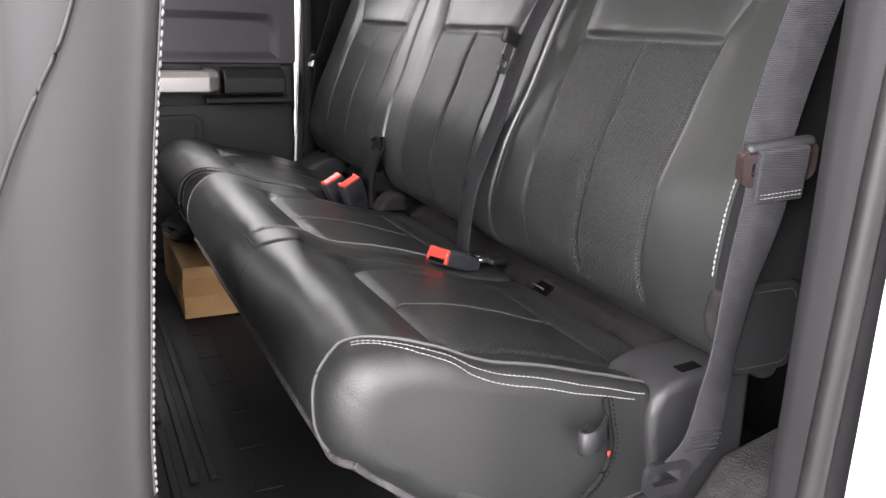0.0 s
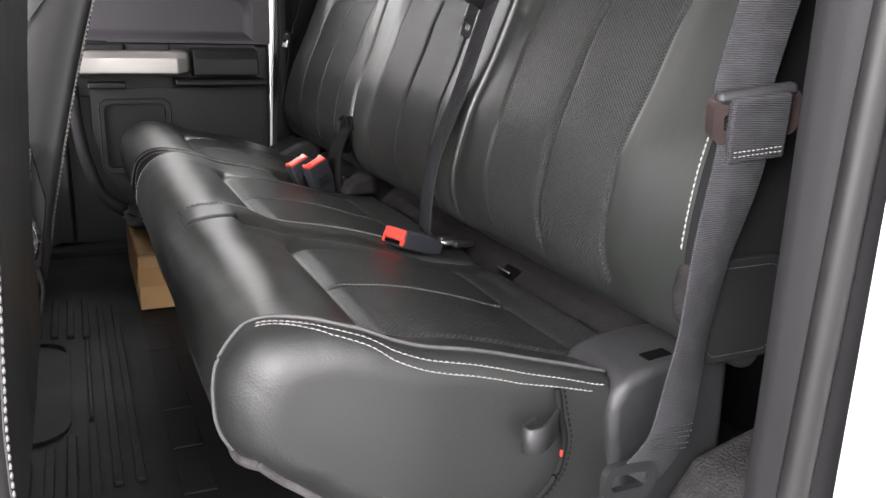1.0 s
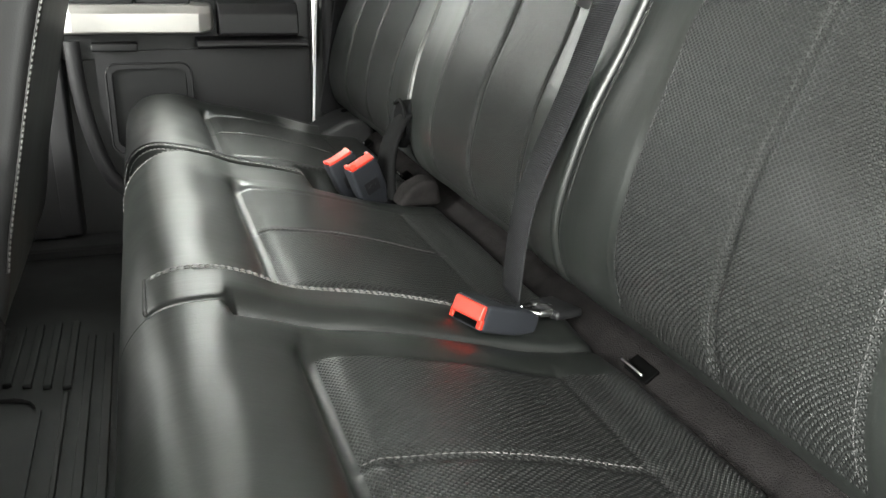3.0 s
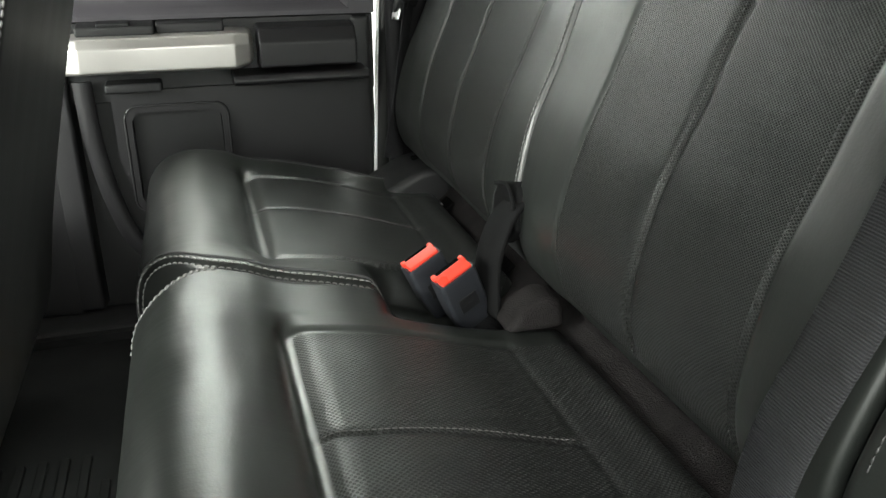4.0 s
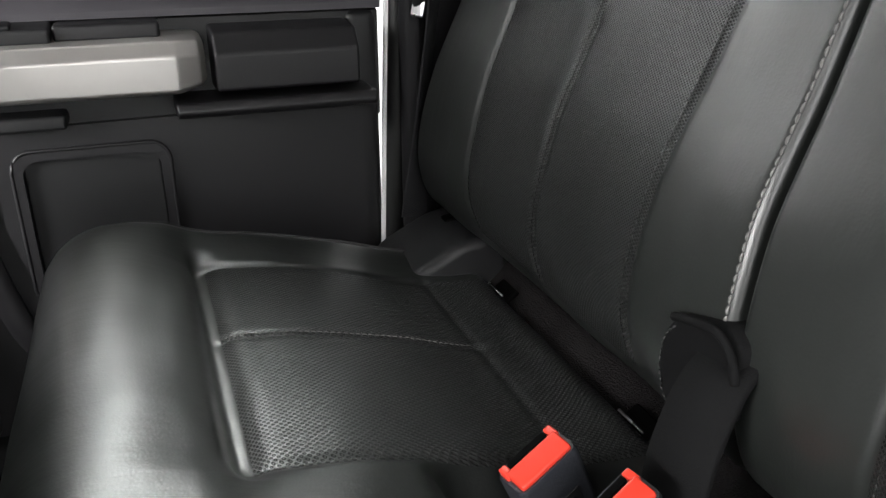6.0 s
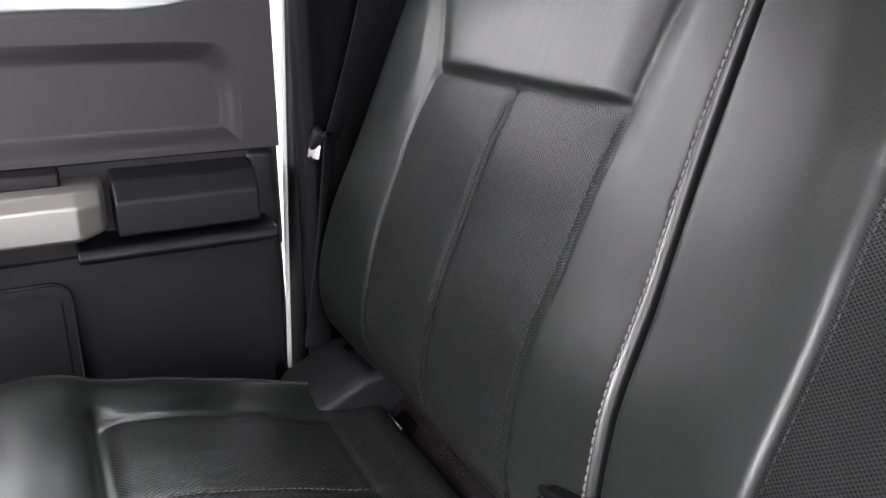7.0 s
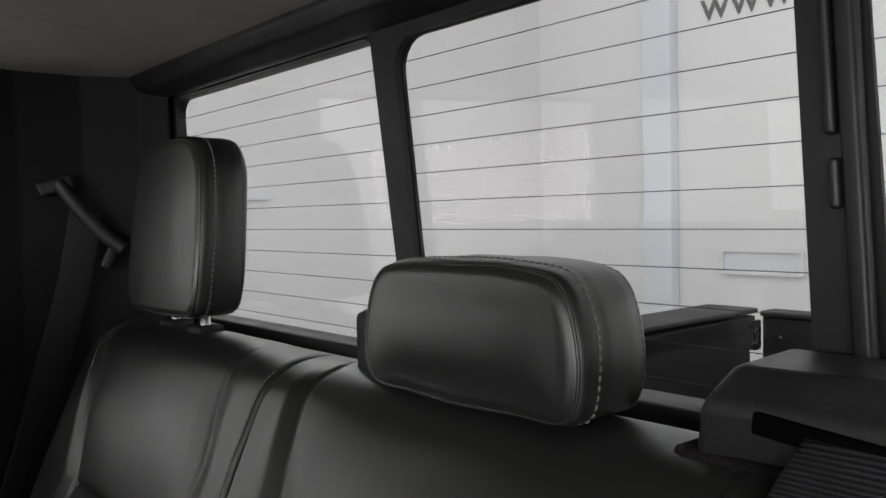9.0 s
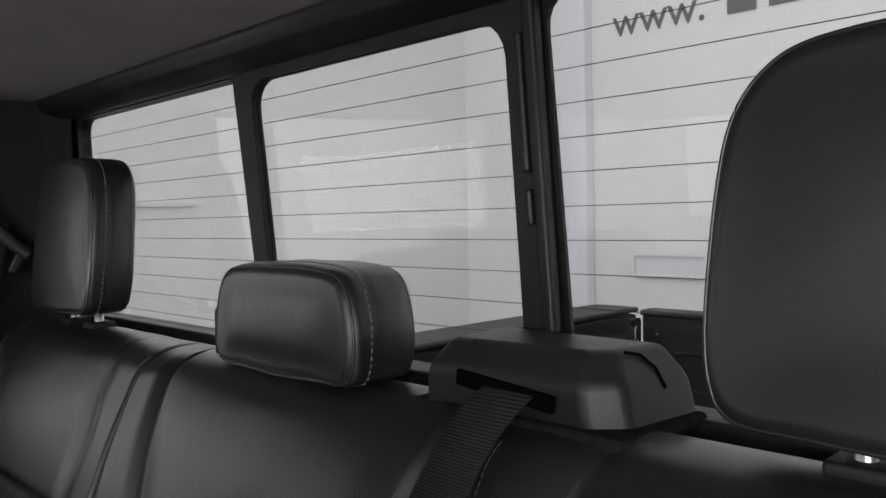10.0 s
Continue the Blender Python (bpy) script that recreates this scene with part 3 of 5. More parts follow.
def cushion_offset(y0, y1, yi0, yi1, seed, raise_by=0.004, drop=(0, 0), notch=(0, 0), ahead=0.0, strip=None):
    mid = (yi0 + yi1) / 2 + ahead

    def offset(s, y):
        inside = step(y, yi0 - 0.030, yi0 + 0.012) * step(-y, -yi1 - 0.030, -yi1 + 0.012)
        top = step(s, 0.8, 2.4) * step(-s, -8.4, -6.0)
        panel = step(s, 2.30, 2.72) * step(-s, -6.15, -5.90)
        o = raise_by * (1 - inside) * top
        o = o + 0.004 * inside * panel * np.sin(np.clip((s - 2.5) / 3.5, 0, 1) * np.pi)
        o = o - 0.011 * groove(s - 6.12, 0.19) * inside
        o = o - 0.0025 * groove(s - 2.62, 0.05) * inside
        for e in (yi0, yi1):
            o = o - 0.0030 * groove(y - e, 0.0045) * panel
        o = o - 0.003 * groove(y - mid, 0.004) * panel
        if strip:
            on = step(y, strip[0] - 0.003, strip[0] + 0.006) * step(-y, -strip[1] - 0.003, -strip[1] + 0.004)
            o = o + on * (0.0032 * step(s, 0.9, 1.6) * step(-s, -9.32, -9.24)) - 0.0016 * groove(y - strip[1], 0.0022) * step(s, 1.0, 2.0) * step(-s, -9.3, -9.2)
        flat = np.interp(s, range(10), (0.0, 0.004, 0.004, 0.001, -0.001, -0.003, -0.005, -0.001, 0.0, 0.0))
        steep = np.interp(s, range(10), (0.0, 0.002, 0.000, -0.006, -0.007, -0.007, -0.009, -0.006, 0.0, 0.0))
        for edge, way, kind in ((y0, -1, drop[0]), (y1, 1, drop[1])):
            o = o - (steep if kind else flat) * step(way * (y - edge), -0.075, -0.01)
        back = (step(-s, -4.6, -3.9) if y0 > -0.6 else step(-s, -2.95, -2.4)) * step(s, -0.5, 0.2)
        o = o - 0.045 * back * (notch[0] * (step(-y, -y0 - 0.075, -y0 - 0.05) if y0 > -0.6 else step(-y, -y0 - 0.050, -y0 - 0.028)) + notch[1] * step(y, y1 - 0.075, y1 - 0.05))
        return o + creases(s, y, seed)
    return offset


def cushion(parent, y0, y1, yi0, yi1, seed, round_end=0.022, bulge=0.01, drop=(0, 0), notch=(0, 0), joined=None, ahead=0.0, crisp=None, strip=None):
    round_at = ((0, 2.5, 5, 7.5, 10, 13, 15, 17, 18), (0.014, 0.016, 0.026, 0.034, 0.050, 0.046, 0.03, 0.014, 0.014))

    def shift(p):
        out = p.copy()
        front = step(-p[..., 0], 0.45, 0.53)
        if y0 > 0.2:
            out[..., 1] += 0.045 * front * step(-p[..., 1], -y0 - 0.13, -y0)
        elif y1 > 0.2:
            out[..., 1] -= 0.045 * front * step(p[..., 1], y1 - 0.13, y1)
        if y0 < -0.6:
            out[..., 1] += 0.026 * step(-p[..., 0], 0.36, 0.54) * step(-p[..., 1], 0.52, 0.72)
        return out
    pad = Pad(CUSHION, y0, y1, 12, 0.004, round_end, cushion_offset(y0, y1, yi0, yi1, seed, 0.004, drop, notch, ahead, strip), bulge, shift, False, round_at, ((-0.43, 0.325), (-0.26, 0.275)), joined, crisp)
    mid = (yi0 + yi1) / 2 + ahead
    pad.build([("insert", PERFORATED, "perforated black leather insert", lambda s, y: (s > 2.62) & (s < 6.02) & (y > yi0) & (y < mid)),
               ("insert", PERFORATED, "perforated black leather insert", lambda s, y: (s > 2.62) & (s < 6.02) & (y >= mid) & (y < yi1)),
               ("rear_strip", PERFORATED, "", lambda s, y: (s > 0.9) & (s <= 2.62) & (y > yi0) & (y < yi1)),
               ("end_panel", END_LEATHER, "pebbled black leather end panel", lambda s, y: (y < -0.6) & (y < np.interp(s, *END_EDGE)) & (s > 2.0) & (s < 14.0)),
               ("cover", LEATHER, "smooth black leather cover", None)], parent)
    s = np.linspace(2.70, 6.0, 60)
    for dy in (0.004,):
        p, n = pad.line(s, mid + dy, 0.0006)
        tagged(part("stitching", stitches(p, n, 0.0055, 0.0042, 0.0006), DARK_THREAD, parent), "", "", "", "stuff")
    return pad


def welt(pad, parent, y, s0, s1, radius=0.0020, mat=None, lift=0.001):
    p, _ = pad.line(np.linspace(s0, s1, 90), y, lift)
    return part("piping", tube(p, radius, 6), mat or PIPING, parent, "grey leather piping")


def seam(pad, parent, s, y, mat=None, pitch=0.006, length=0.0046, radius=0.0006, lift=0.0006, slant=0.0):
    p, n = pad.line(s, y, lift)
    return tagged(part("stitching", stitches(p, n, pitch, length, radius, slant), mat or THREAD, parent, "pale grey thread"), "", "", "", "stuff")


far = thing("rear_seat_cushion", (-0.3, 0.49, 0.22), "black leather rear seat cushion beside the closed door", "seat cushion", "rear seat cushions")
pad = cushion(far, 0.262, 0.742, 0.334, 0.655, 1.0, drop=(0, 1), notch=(1, 0), crisp=0.262, ahead=0.014)
welt(pad, far, 0.2775, 2.2, 12.5, 0.0014)
for dy in (0.2635, 0.2695):
    seam(pad, far, np.linspace(3.6, 11.2, 200), dy, PALE_THREAD, 0.0075, 0.0060, 0.0011, 0.0004)
welt(pad, far, 0.730, 2.5, 12.0)

wide = thing("rear_seat_cushion", (-0.3, -0.2, 0.22), "wide black leather rear cushion for two with grey piping", "seat cushion", "rear seat cushions")
pad = cushion(wide, STRIP[0], 0.254, -0.192, 0.148, 2.3, notch=(0, 1), joined=STRIP[0], crisp=0.254, strip=STRIP)
MID_PAD = pad
for dy in (0.2405, 0.2475):
    seam(pad, wide, np.linspace(7.6, 11.6, 120), dy, PALE_THREAD, 0.0075, 0.0060, 0.0010, 0.0004)
for dy in (-0.2165, -0.2215):
    seam(pad, wide, np.linspace(2.4, 9.15, 220), dy, PALE_THREAD if dy > -0.22 else THREAD, 0.0060, 0.0052, 0.0010, 0.0012)
k = np.linspace(STRIP[0] + 0.002, STRIP[1] + 0.001, 24)
p, n = pad.line(9.27 + 0 * k, k, 0.0012)
part("piping", tube(p, 0.0016, 6), PIPING, wide, "grey leather piping across the strip end")
pad = cushion(wide, -0.725, STRIP[0], -0.646, -0.340, 2.3, 0.032, 0.0012, (1, 0), (1, 0), joined=STRIP[0], ahead=0.006)
NEAR_PAD = pad
k = np.linspace(2.9, 12.6, 150)
p, _ = pad.line(k, np.interp(k, *END_EDGE), 0.0010)
part("piping", tube(p, 0.0021, 6), PIPING, wide, "grey leather piping round the end panel")
k = np.linspace(3.0, 8.8, 150)
seam(pad, wide, k, np.interp(k, *END_EDGE) + 0.0045, pitch=0.0054, length=0.0050, radius=0.0008, lift=0.0010)
# double row on the shoulder of the end panel
k = np.linspace(3.0, 9.0, 140)
seam(pad, wide, k, np.interp(k, (3.2, 4.4, 5.2, 6.4, 7.6, 9.0), (-0.7225, -0.7205, -0.7175, -0.712, -0.700, -0.668)), pitch=0.0054, length=0.0049, radius=0.0008, lift=0.0006)
b = np.linspace(3.2, 9.0, 130)
seam(pad, wide, b, np.interp(b, (3.2, 4.5, 5.4, 6.4, 7.6, 9.0), (-0.7248, -0.7243, -0.7225, -0.7185, -0.708, -0.675)), pitch=0.0054, length=0.0049, radius=0.0008, lift=0.0006)
# flap seam and pull loop on the end panel
flap = spline([(-0.250, -0.7265, 0.362), (-0.247, -0.7305, 0.338), (-0.243, -0.733, 0.310), (-0.252, -0.733, 0.276), (-0.280, -0.730, 0.246)], 12)
part("flap_edge", tube(flap + np.array([0, -0.003, 0]), 0.0032, 6), NEOPRENE, wide, "raised leather edge of the end flap")
tagged(part("stitching", stitches(flap + np.array([0.007, -0.004, 0]), np.tile((0, -1.0, 0.1), (len(flap), 1)), 0.0055, 0.0035, 0.0006), NEOPRENE, wide), "", "", "", "stuff")
part("pull_loop", strap([(-0.251, -0.734, 0.333), (-0.262, -0.746, 0.334), (-0.278, -0.757, 0.333), (-0.290, -0.756, 0.331), (-0.291, -0.746, 0.330), (-0.276, -0.738, 0.331)],
     [(0.03, 0.05, 1)] * 6, 0.024, 0.0018), PLASTIC, wide, "small black webbing pull loop")
part("tag", box((0.002, 0.002, 0.006), (-0.246, -0.7375, 0.302), bevel=0), RED, wide, "tiny red fabric tag")
# the fuzzy lower hem of the cover
s = np.linspace(12.25, 16.6, 80)
for pd, owner, ends in ((NEAR_PAD, wide, (-0.712, -0.71)),):
    p, n = pd.where(s, 0 * s + ends[0])
    part("hem", tube(p + n * 0.001, 0.0045, 8), FUZZ, owner, "fuzzy grey hem of the cover")
for pd, a, b in ((MID_PAD, 0.21, -0.285), (NEAR_PAD, -0.285, -0.712)):
    k = np.linspace(a, b, 60)
    p, n = pd.where(12.25 + 0.06 * np.sin(17 * k), k)
    part("hem", tube(p + n * 0.002, 0.0045, 8), FUZZ, wide, "fuzzy grey hem of the cover")

# ---- rear seat backs with their head restraints ----
BACK = [(-0.05, 0.366), (-0.084, 0.372), (-0.110, 0.398), (-0.124, 0.455), (-0.108, 0.54), (-0.075, 0.62), (-0.040, 0.712), (-0.008, 0.79), (0.018, 0.845),
        (0.042, 0.882), (0.075, 0.900), (0.115, 0.898), (0.140, 0.875), (0.125, 0.78), (0.06, 0.60), (-0.02, 0.42)]


DIVIDE = (0.236, 0.248, 0.254, 0.258, 0.260, 0.261)
PANEL_Z = (0.414, 0.54, 0.636, 0.72, 0.80, 0.885)


def back_offset(y0, y1, p0, p1, seed, raise_by=0.0065):
    mid = (p0 + p1) / 2

    def offset(s, y):
        inside = step(y, p0 - 0.040, p0 + 0.006) * step(-y, -p1 - 0.040, -p1 + 0.006)
        tight = step(y, p0 - 0.006, p0 + 0.006) * step(-y, -p1 - 0.006, -p1 + 0.006)
        soft = step(y, p0 - 0.006, p0 + 0.032) * step(-y, -p1 - 0.006, -p1 + 0.032)
        front = step(s, 1.2, 2.4) * step(-s, -10.2, -8.6)
        o = raise_by * (1 - inside) * front
        sag = 0.02 * np.cos((y - mid) / (p1 - p0) * np.pi)
        o = o - 0.0055 * groove(s - 6.0 + sag, 0.030) * tight
        o = o + 0.0045 * soft * step(s, 5.98, 6.14) * step(-s, -9.4, -7.5)
        o = o + 0.004 * inside * step(-s, -6.0, -5.4) * step(s, 2.0, 3.4)
        for e in (p0, p1):
            o = o - 0.0024 * groove(y - e, 0.003) * step(s, 2.0, 2.6) * step(-s, -10.8, -10.0)
        o = o - 0.004 * groove(y - mid, 0.005) * step(s, 2.0, 2.6) * step(-s, -6.0, -5.9)
        return o + creases(s, y, seed)
    return offset


def seat_back(label, y0, y1, left, right, seed, stitched, lean=(0, 0)):
    """left, right: the places of the panel's two long seams at the heights PANEL_Z."""
    ob = thing("rear_bench", (0.0, (y0 + y1) / 2, 0.35), label, "seat", "rear seats")
    p0, p1 = left[3], right[3]

    def shift(p):
        y, z = p[..., 1], p[..., 2]
        d0, d1 = np.interp(z, PANEL_Z, left) - p0, np.interp(z, PANEL_Z, right) - p1
        e0, e1 = [math.copysign(1, edge) * np.interp(z, PANEL_Z, DIVIDE) + gap - edge if side is None else (z - 0.70) * side for side, edge, gap in zip(lean, (y0, y1), (0.003, -0.003))]
        out = p.copy()
        f = np.clip((y - y0) / (p0 - y0), 0, 1)
        g = np.clip((y - p0) / (p1 - p0), 0, 1)
        h = np.clip((y - p1) / (y1 - p1), 0, 1)
        out[..., 1] = y + e0 + (d0 - e0) * f + (d1 - d0) * g + (e1 - d1) * h
        return out
    pad = Pad(BACK, y0, y1, 14, 0.004, 0.008, back_offset(y0, y1, p0, p1, seed), 0.004, shift, False, None, ((-0.075, 0.45), (0.05, 0.88)))
    mid = (p0 + p1) / 2
    holes = FINE_PERFORATED if y0 > -0.3 else BACK_PERFORATED
    pad.build([("lower_panel", holes, "perforated black leather panel", lambda s, y: (s > 2.1) & (s < 6.0) & (y > p0) & (y < mid)),
               ("lower_panel", holes, "perforated black leather panel", lambda s, y: (s > 2.1) & (s < 6.0) & (y >= mid) & (y < p1)),
               ("upper_panel", LEATHER, "smooth black leather panel", lambda s, y: (s >= 6.0) & (s < 10.4) & (y > p0) & (y < p1)),
               ("end_panel", NEOPRENE, "matt black side of the seat back", lambda s, y: y < -0.7090),
               ("cover", LEATHER, "smooth black leather cover", None)], ob)
    for y, mat in stitched:
        seam(pad, ob, np.linspace(3.3, 9.3, 260), y, mat, pitch=0.0062, length=0.0056, radius=0.0009 if mat in (THREAD, PALE_THREAD) else 0.0007)
    k = np.linspace(2.2, 5.9, 120)
    seam(pad, ob, k, mid + 0.004, LEATHER if y0 > -0.5 else FAINT_THREAD, 0.006, 0.0042, 0.0005)
    for e in (p0 + 0.005, p1 - 0.005):
        seam(pad, ob, k, e, LEATHER if y0 > -0.5 else FAINT_THREAD, 0.0055, 0.004, 0.0005)
    for a, b in ((p1, y1 - 0.012), (p0, y0 + 0.012)):
        if abs(b) > 0.6:
            p, n = pad.line(np.linspace(8.9, 8.3, 30) + 0.25 * np.sin(np.linspace(0, np.pi, 30)), np.linspace(a, b, 30), 0.0003)
            part("shoulder_seam", tube(p, 0.0013, 5), DEEP_BLACK, ob, "dark seam across the shoulder")
    return ob, pad


INNER = (0.352, 0.350, 0.344, 0.337, 0.326, 0.356)
OUTER = (0.640, 0.640, 0.648, 0.636, 0.688, 0.730)
MIDDLE = (0.144, 0.142, 0.141, 0.144, 0.179, 0.203)
INNER_NEAR = (0.340, 0.338, 0.326, 0.333, 0.326, 0.350)
OUTER_NEAR = (0.614, 0.601, 0.606, 0.612, 0.650, 0.680)
back_far, _ = seat_back("black leather rear seat back beside the closed door", 0.2515, 0.766, INNER, OUTER, 0.7, ((0.2560, THREAD),), (None, -0.10))
back_mid, _ = seat_back("black leather middle rear seat back with a low headrest", -0.2495, 0.2495, [-v for v in MIDDLE], MIDDLE, 1.9, (), (None, None))
back_near, _ = seat_back("black leather rear seat back beside the open door", -0.718, -0.2515, [-v for v in OUTER_NEAR], [-v for v in INNER_NEAR], 3.1, ((-0.706, PALE_THREAD), (-0.262, FAINT_THREAD)), (0.13, None))


def head_outline(c, half, low, high, corner):
    """Half-widths of a headrest seen from the front, from its foot to its crown."""
    h = high - low
    right = [(0.55, 0.0), (0.86, 0.02), (0.97, 0.12), (1.0, 0.35), (0.97, 0.62), (0.88, 0.83 + 0.04 * corner), (0.68 + 0.12 * corner, 0.955), (0.36, 0.995)]
    return [(c + half * u, low + h * v) for u, v in right] + [(c, high)] + [(c - half * u, low + h * v) for u, v in right[::-1]] + [(c, low - 0.002)]


def head_restraint(parent, c, half, low, high, depth, corner, lean, label, ahead):
    outline = head_outline(c, half, low, high, corner)

    def shift(p):
        out = p.copy()
        out[..., 0] = p[..., 0] + ahead + lean * (p[..., 2] - low)
        return out

    def offset(s, x):
        return -0.0010 * groove(x - 0.026, 0.003) - 0.0010 * groove(x - depth + 0.012, 0.003) + 0.0003 * np.sin(s * 3 + x * 90)
    pad = Pad(outline, 0.0, depth, 10, 0.004, 0.013, offset, 0.004, shift, True, None, ((c - 0.4 * half, (low + high) / 2), (c + 0.4 * half, (low + high) / 2)))
    head = pad.build([("head_restraint", LEATHER, label, None)], parent)[0]
    turn = np.linspace(0, len(outline) - 0.01, 320)
    for x in (0.021, depth - 0.009):
        seam(pad, head, turn, x, DARK_THREAD if x < 0.03 else FAINT_THREAD, 0.0065, 0.005, 0.0010 if x < 0.03 else 0.0005, 0.0004 if x < 0.03 else -0.0002)
    p, _ = pad.line(turn, 0.004, 0.0)
    part("piping", tube(p, 0.0014, 6, True), LEATHER, head)
    for dy in (-0.045, 0.045):
        part("post", tube([(ahead + 0.045, c + dy, 0.870), (ahead + 0.045, c + dy, low + 0.012)], 0.0065, 10), STEEL, head, "bright steel post")
        part("post_collar", box((0.034, 0.036, 0.010), (ahead + 0.045, c + dy, 0.904), bevel=0.003), PLASTIC, head, "black plastic collar")
    return head


head_restraint(back_far, 0.569, 0.112, 0.922, 1.142, 0.066, 0.0, 0.10, "tall black leather headrest with stitched sides", 0.044)
head_restraint(back_mid, 0.013, 0.118, 0.899, 1.006, 0.078, 0.35, 0.04, "low wide black leather headrest with stitched edge", 0.050)
head_restraint(back_near, -0.535, 0.123, 0.922, 1.142, 0.085, 0.0, 0.10, "tall black leather headrest with stitched sides", 0.055)
part("headrest_stop", box((0.030, 0.046, 0.066), (0.095, 0.162, 0.921), bevel=0.009), PLASTIC, back_mid, "black plastic headrest bracket")

# felt tray between cushions and backs, with its small steel loops
felt = thing("felt_strip", (-0.08, 0, 0.33), "dark grey felt strip behind the rear cushions", "felt strip")
part("felt", prism([(-0.122, 0.304), (-0.100, 0.318), (-0.070, 0.346), (-0.010, 0.370), (0.0, 0.29), (-0.122, 0.28)], "y", -0.665, 0.675, 0.004, 2), FELT, felt)
for y, x in ((0.622, -0.104), (0.366, -0.104), (-0.340, -0.096), (-0.615, -0.096)):
    # A black sheet paints the shade of the mouth; the felt is uncut.
    part("anchor_mouth", box((0.018, 0.036, 0.004), (x + 0.013, y, 0.3380), (0, -36, 0), 0.0015), HOLLOW_SHADE, felt, "near-black sheet as the shade in a child seat anchor mouth")
    part("anchor_bar", tube([(x + 0.002, y - 0.017, 0.3425), (x + 0.002, y + 0.017, 0.3425)], 0.0012, 6), STEEL, felt, "bright steel anchor bar")

# soft covers over the hinges between the backs
y = 0.262
hinge = thing("hinge_cover", (-0.12, y, 0.36), "soft black hinge cover between the rear seats", "hinge cover")
pocket = [(0.2985, 0.440), (0.2960, 0.462), (0.2840, 0.479), (0.262, 0.486), (0.240, 0.491), (0.226, 0.484), (0.224, 0.440), (0.240, 0.425), (0.262, 0.412), (0.280, 0.411), (0.292, 0.420)]
part("cover", prism(pocket, "x", -0.136, -0.112, 0.006, 3), NEOPRENE, hinge)
out = np.array([(-0.1365, y, z) for y, z in ((0.280, 0.4165), (0.288, 0.424), (0.2935, 0.440), (0.2915, 0.460), (0.281, 0.4735))])
tagged(part("stitching", stitches(spline(out, 8), np.tile((-1.0, 0, 0), (33, 1)), 0.005, 0.0036, 0.0006), FAINT_THREAD, hinge), "", "", "", "stuff")
part("lip", tube(spline([(-0.137, 0.284, 0.478), (-0.139, 0.262, 0.485), (-0.142, 0.240, 0.490), (-0.141, 0.228, 0.482), (-0.140, 0.222, 0.466)], 6), 0.0028, 6), NEOPRENE, hinge, "turned edge of the pocket mouth")
part("strap", strap([(-0.118, 0.243, 0.474), (-0.142, 0.236, 0.460), (-0.158, 0.232, 0.430), (-0.164, 0.232, 0.395), (-0.162, 0.234, 0.345)], [(-0.25, 0.92, -0.25)] * 5, 0.044, 0.003), NEOPRENE, hinge, "folded dark strap")
part("fold", prism([(-0.165, 0.345), (-0.150, 0.372), (-0.122, 0.386), (-0.100, 0.380), (-0.095, 0.345)], "y", 0.170, 0.216, 0.010, 3), FELT, hinge, "puckered felt fold")


# ---- belts and buckles ----
def placed(bm, m):
    bmesh.ops.transform(bm, matrix=m, verts=bm.verts)
    return bm


def frame_of(origin, up, across):
    z = Vector(up).normalized()
    x = Vector(across)
    x = (x - z * x.dot(z)).normalized()
    y = z.cross(x)
    return Matrix.Translation(origin) @ Matrix((x, y, z)).transposed().to_4x4()


def buckle(label, origin, up, across, tail):
    """A belt buckle: its mouth at origin, facing up."""
    m = frame_of(origin, up, across)
    ob = thing("seat_belt_buckle", origin, label, "buckle", "rear belt buckles")
    body = bmesh.new()
    rings = [(0.0, 0.0225, 0.0125), (-0.004, 0.0235, 0.0135), (-0.045, 0.0235, 0.0135), (-0.062, 0.021, 0.012), (-0.078, 0.0185, 0.010)]
    loops = []
    for z, a, b in rings:
        loops.append([body.verts.new((x, y, z)) for x, y in rounded(-a, a, -b, b, 0.005, 3)])
    for lo, hi in zip(loops, loops[1:]):
        for k in range(len(lo)):
            body.faces.new((lo[k], lo[(k + 1) % len(lo)], hi[(k + 1) % len(hi)], hi[k]))
    body.faces.new(loops[0]), body.faces.new(loops[-1][::-1])
    body = part("body", placed(body, m), BUCKLE_PLASTIC, ob, "charcoal plastic buckle body")
    part("button", placed(box((0.040, 0.0160, 0.007), (0, -0.0034, 0.0010), (8, 0, 0), 0.002), m), RED, ob, "bright red release button")
    # Solid near-black block painted as the shade inside the slot.
    part("slot", placed(box((0.030, 0.0048, 0.004), (0, 0.0078, 0.0018), (0, 0, 0), 0.0008), m), HOLLOW_SHADE, ob, "near-black block as the shade in the tongue slot")
    for sx in (-0.0185, 0.0185):
        part("button_horn", placed(box((0.006, 0.010, 0.006), (sx, 0.006, 0.001), (0, 0, 0), 0.0015), m), RED, ob, "red button corner")
    part("badge", placed(box((0.024, 0.0012, 0.020), (0, -0.0138, -0.038), (0, 0, 0), 0.0005), m), DEEP_BLACK, ob, "recessed label field")
    for k in range(5):
        part("label_bar", placed(box((0.0018, 0.0006, 0.005), (-0.006 + 0.003 * k, -0.0146, -0.036), bevel=0), m), GREY_PLASTIC, ob)
    if tail:
        foot = m @ Vector((0, 0, -0.075))
        part("stalk", strap([foot, foot.lerp(Vector(tail), 0.5) + Vector((0, 0, 0.004)), tail], [Vector(across)] * 3, 0.030, 0.0025), WEBBING, ob, "short black webbing stalk")
    return ob


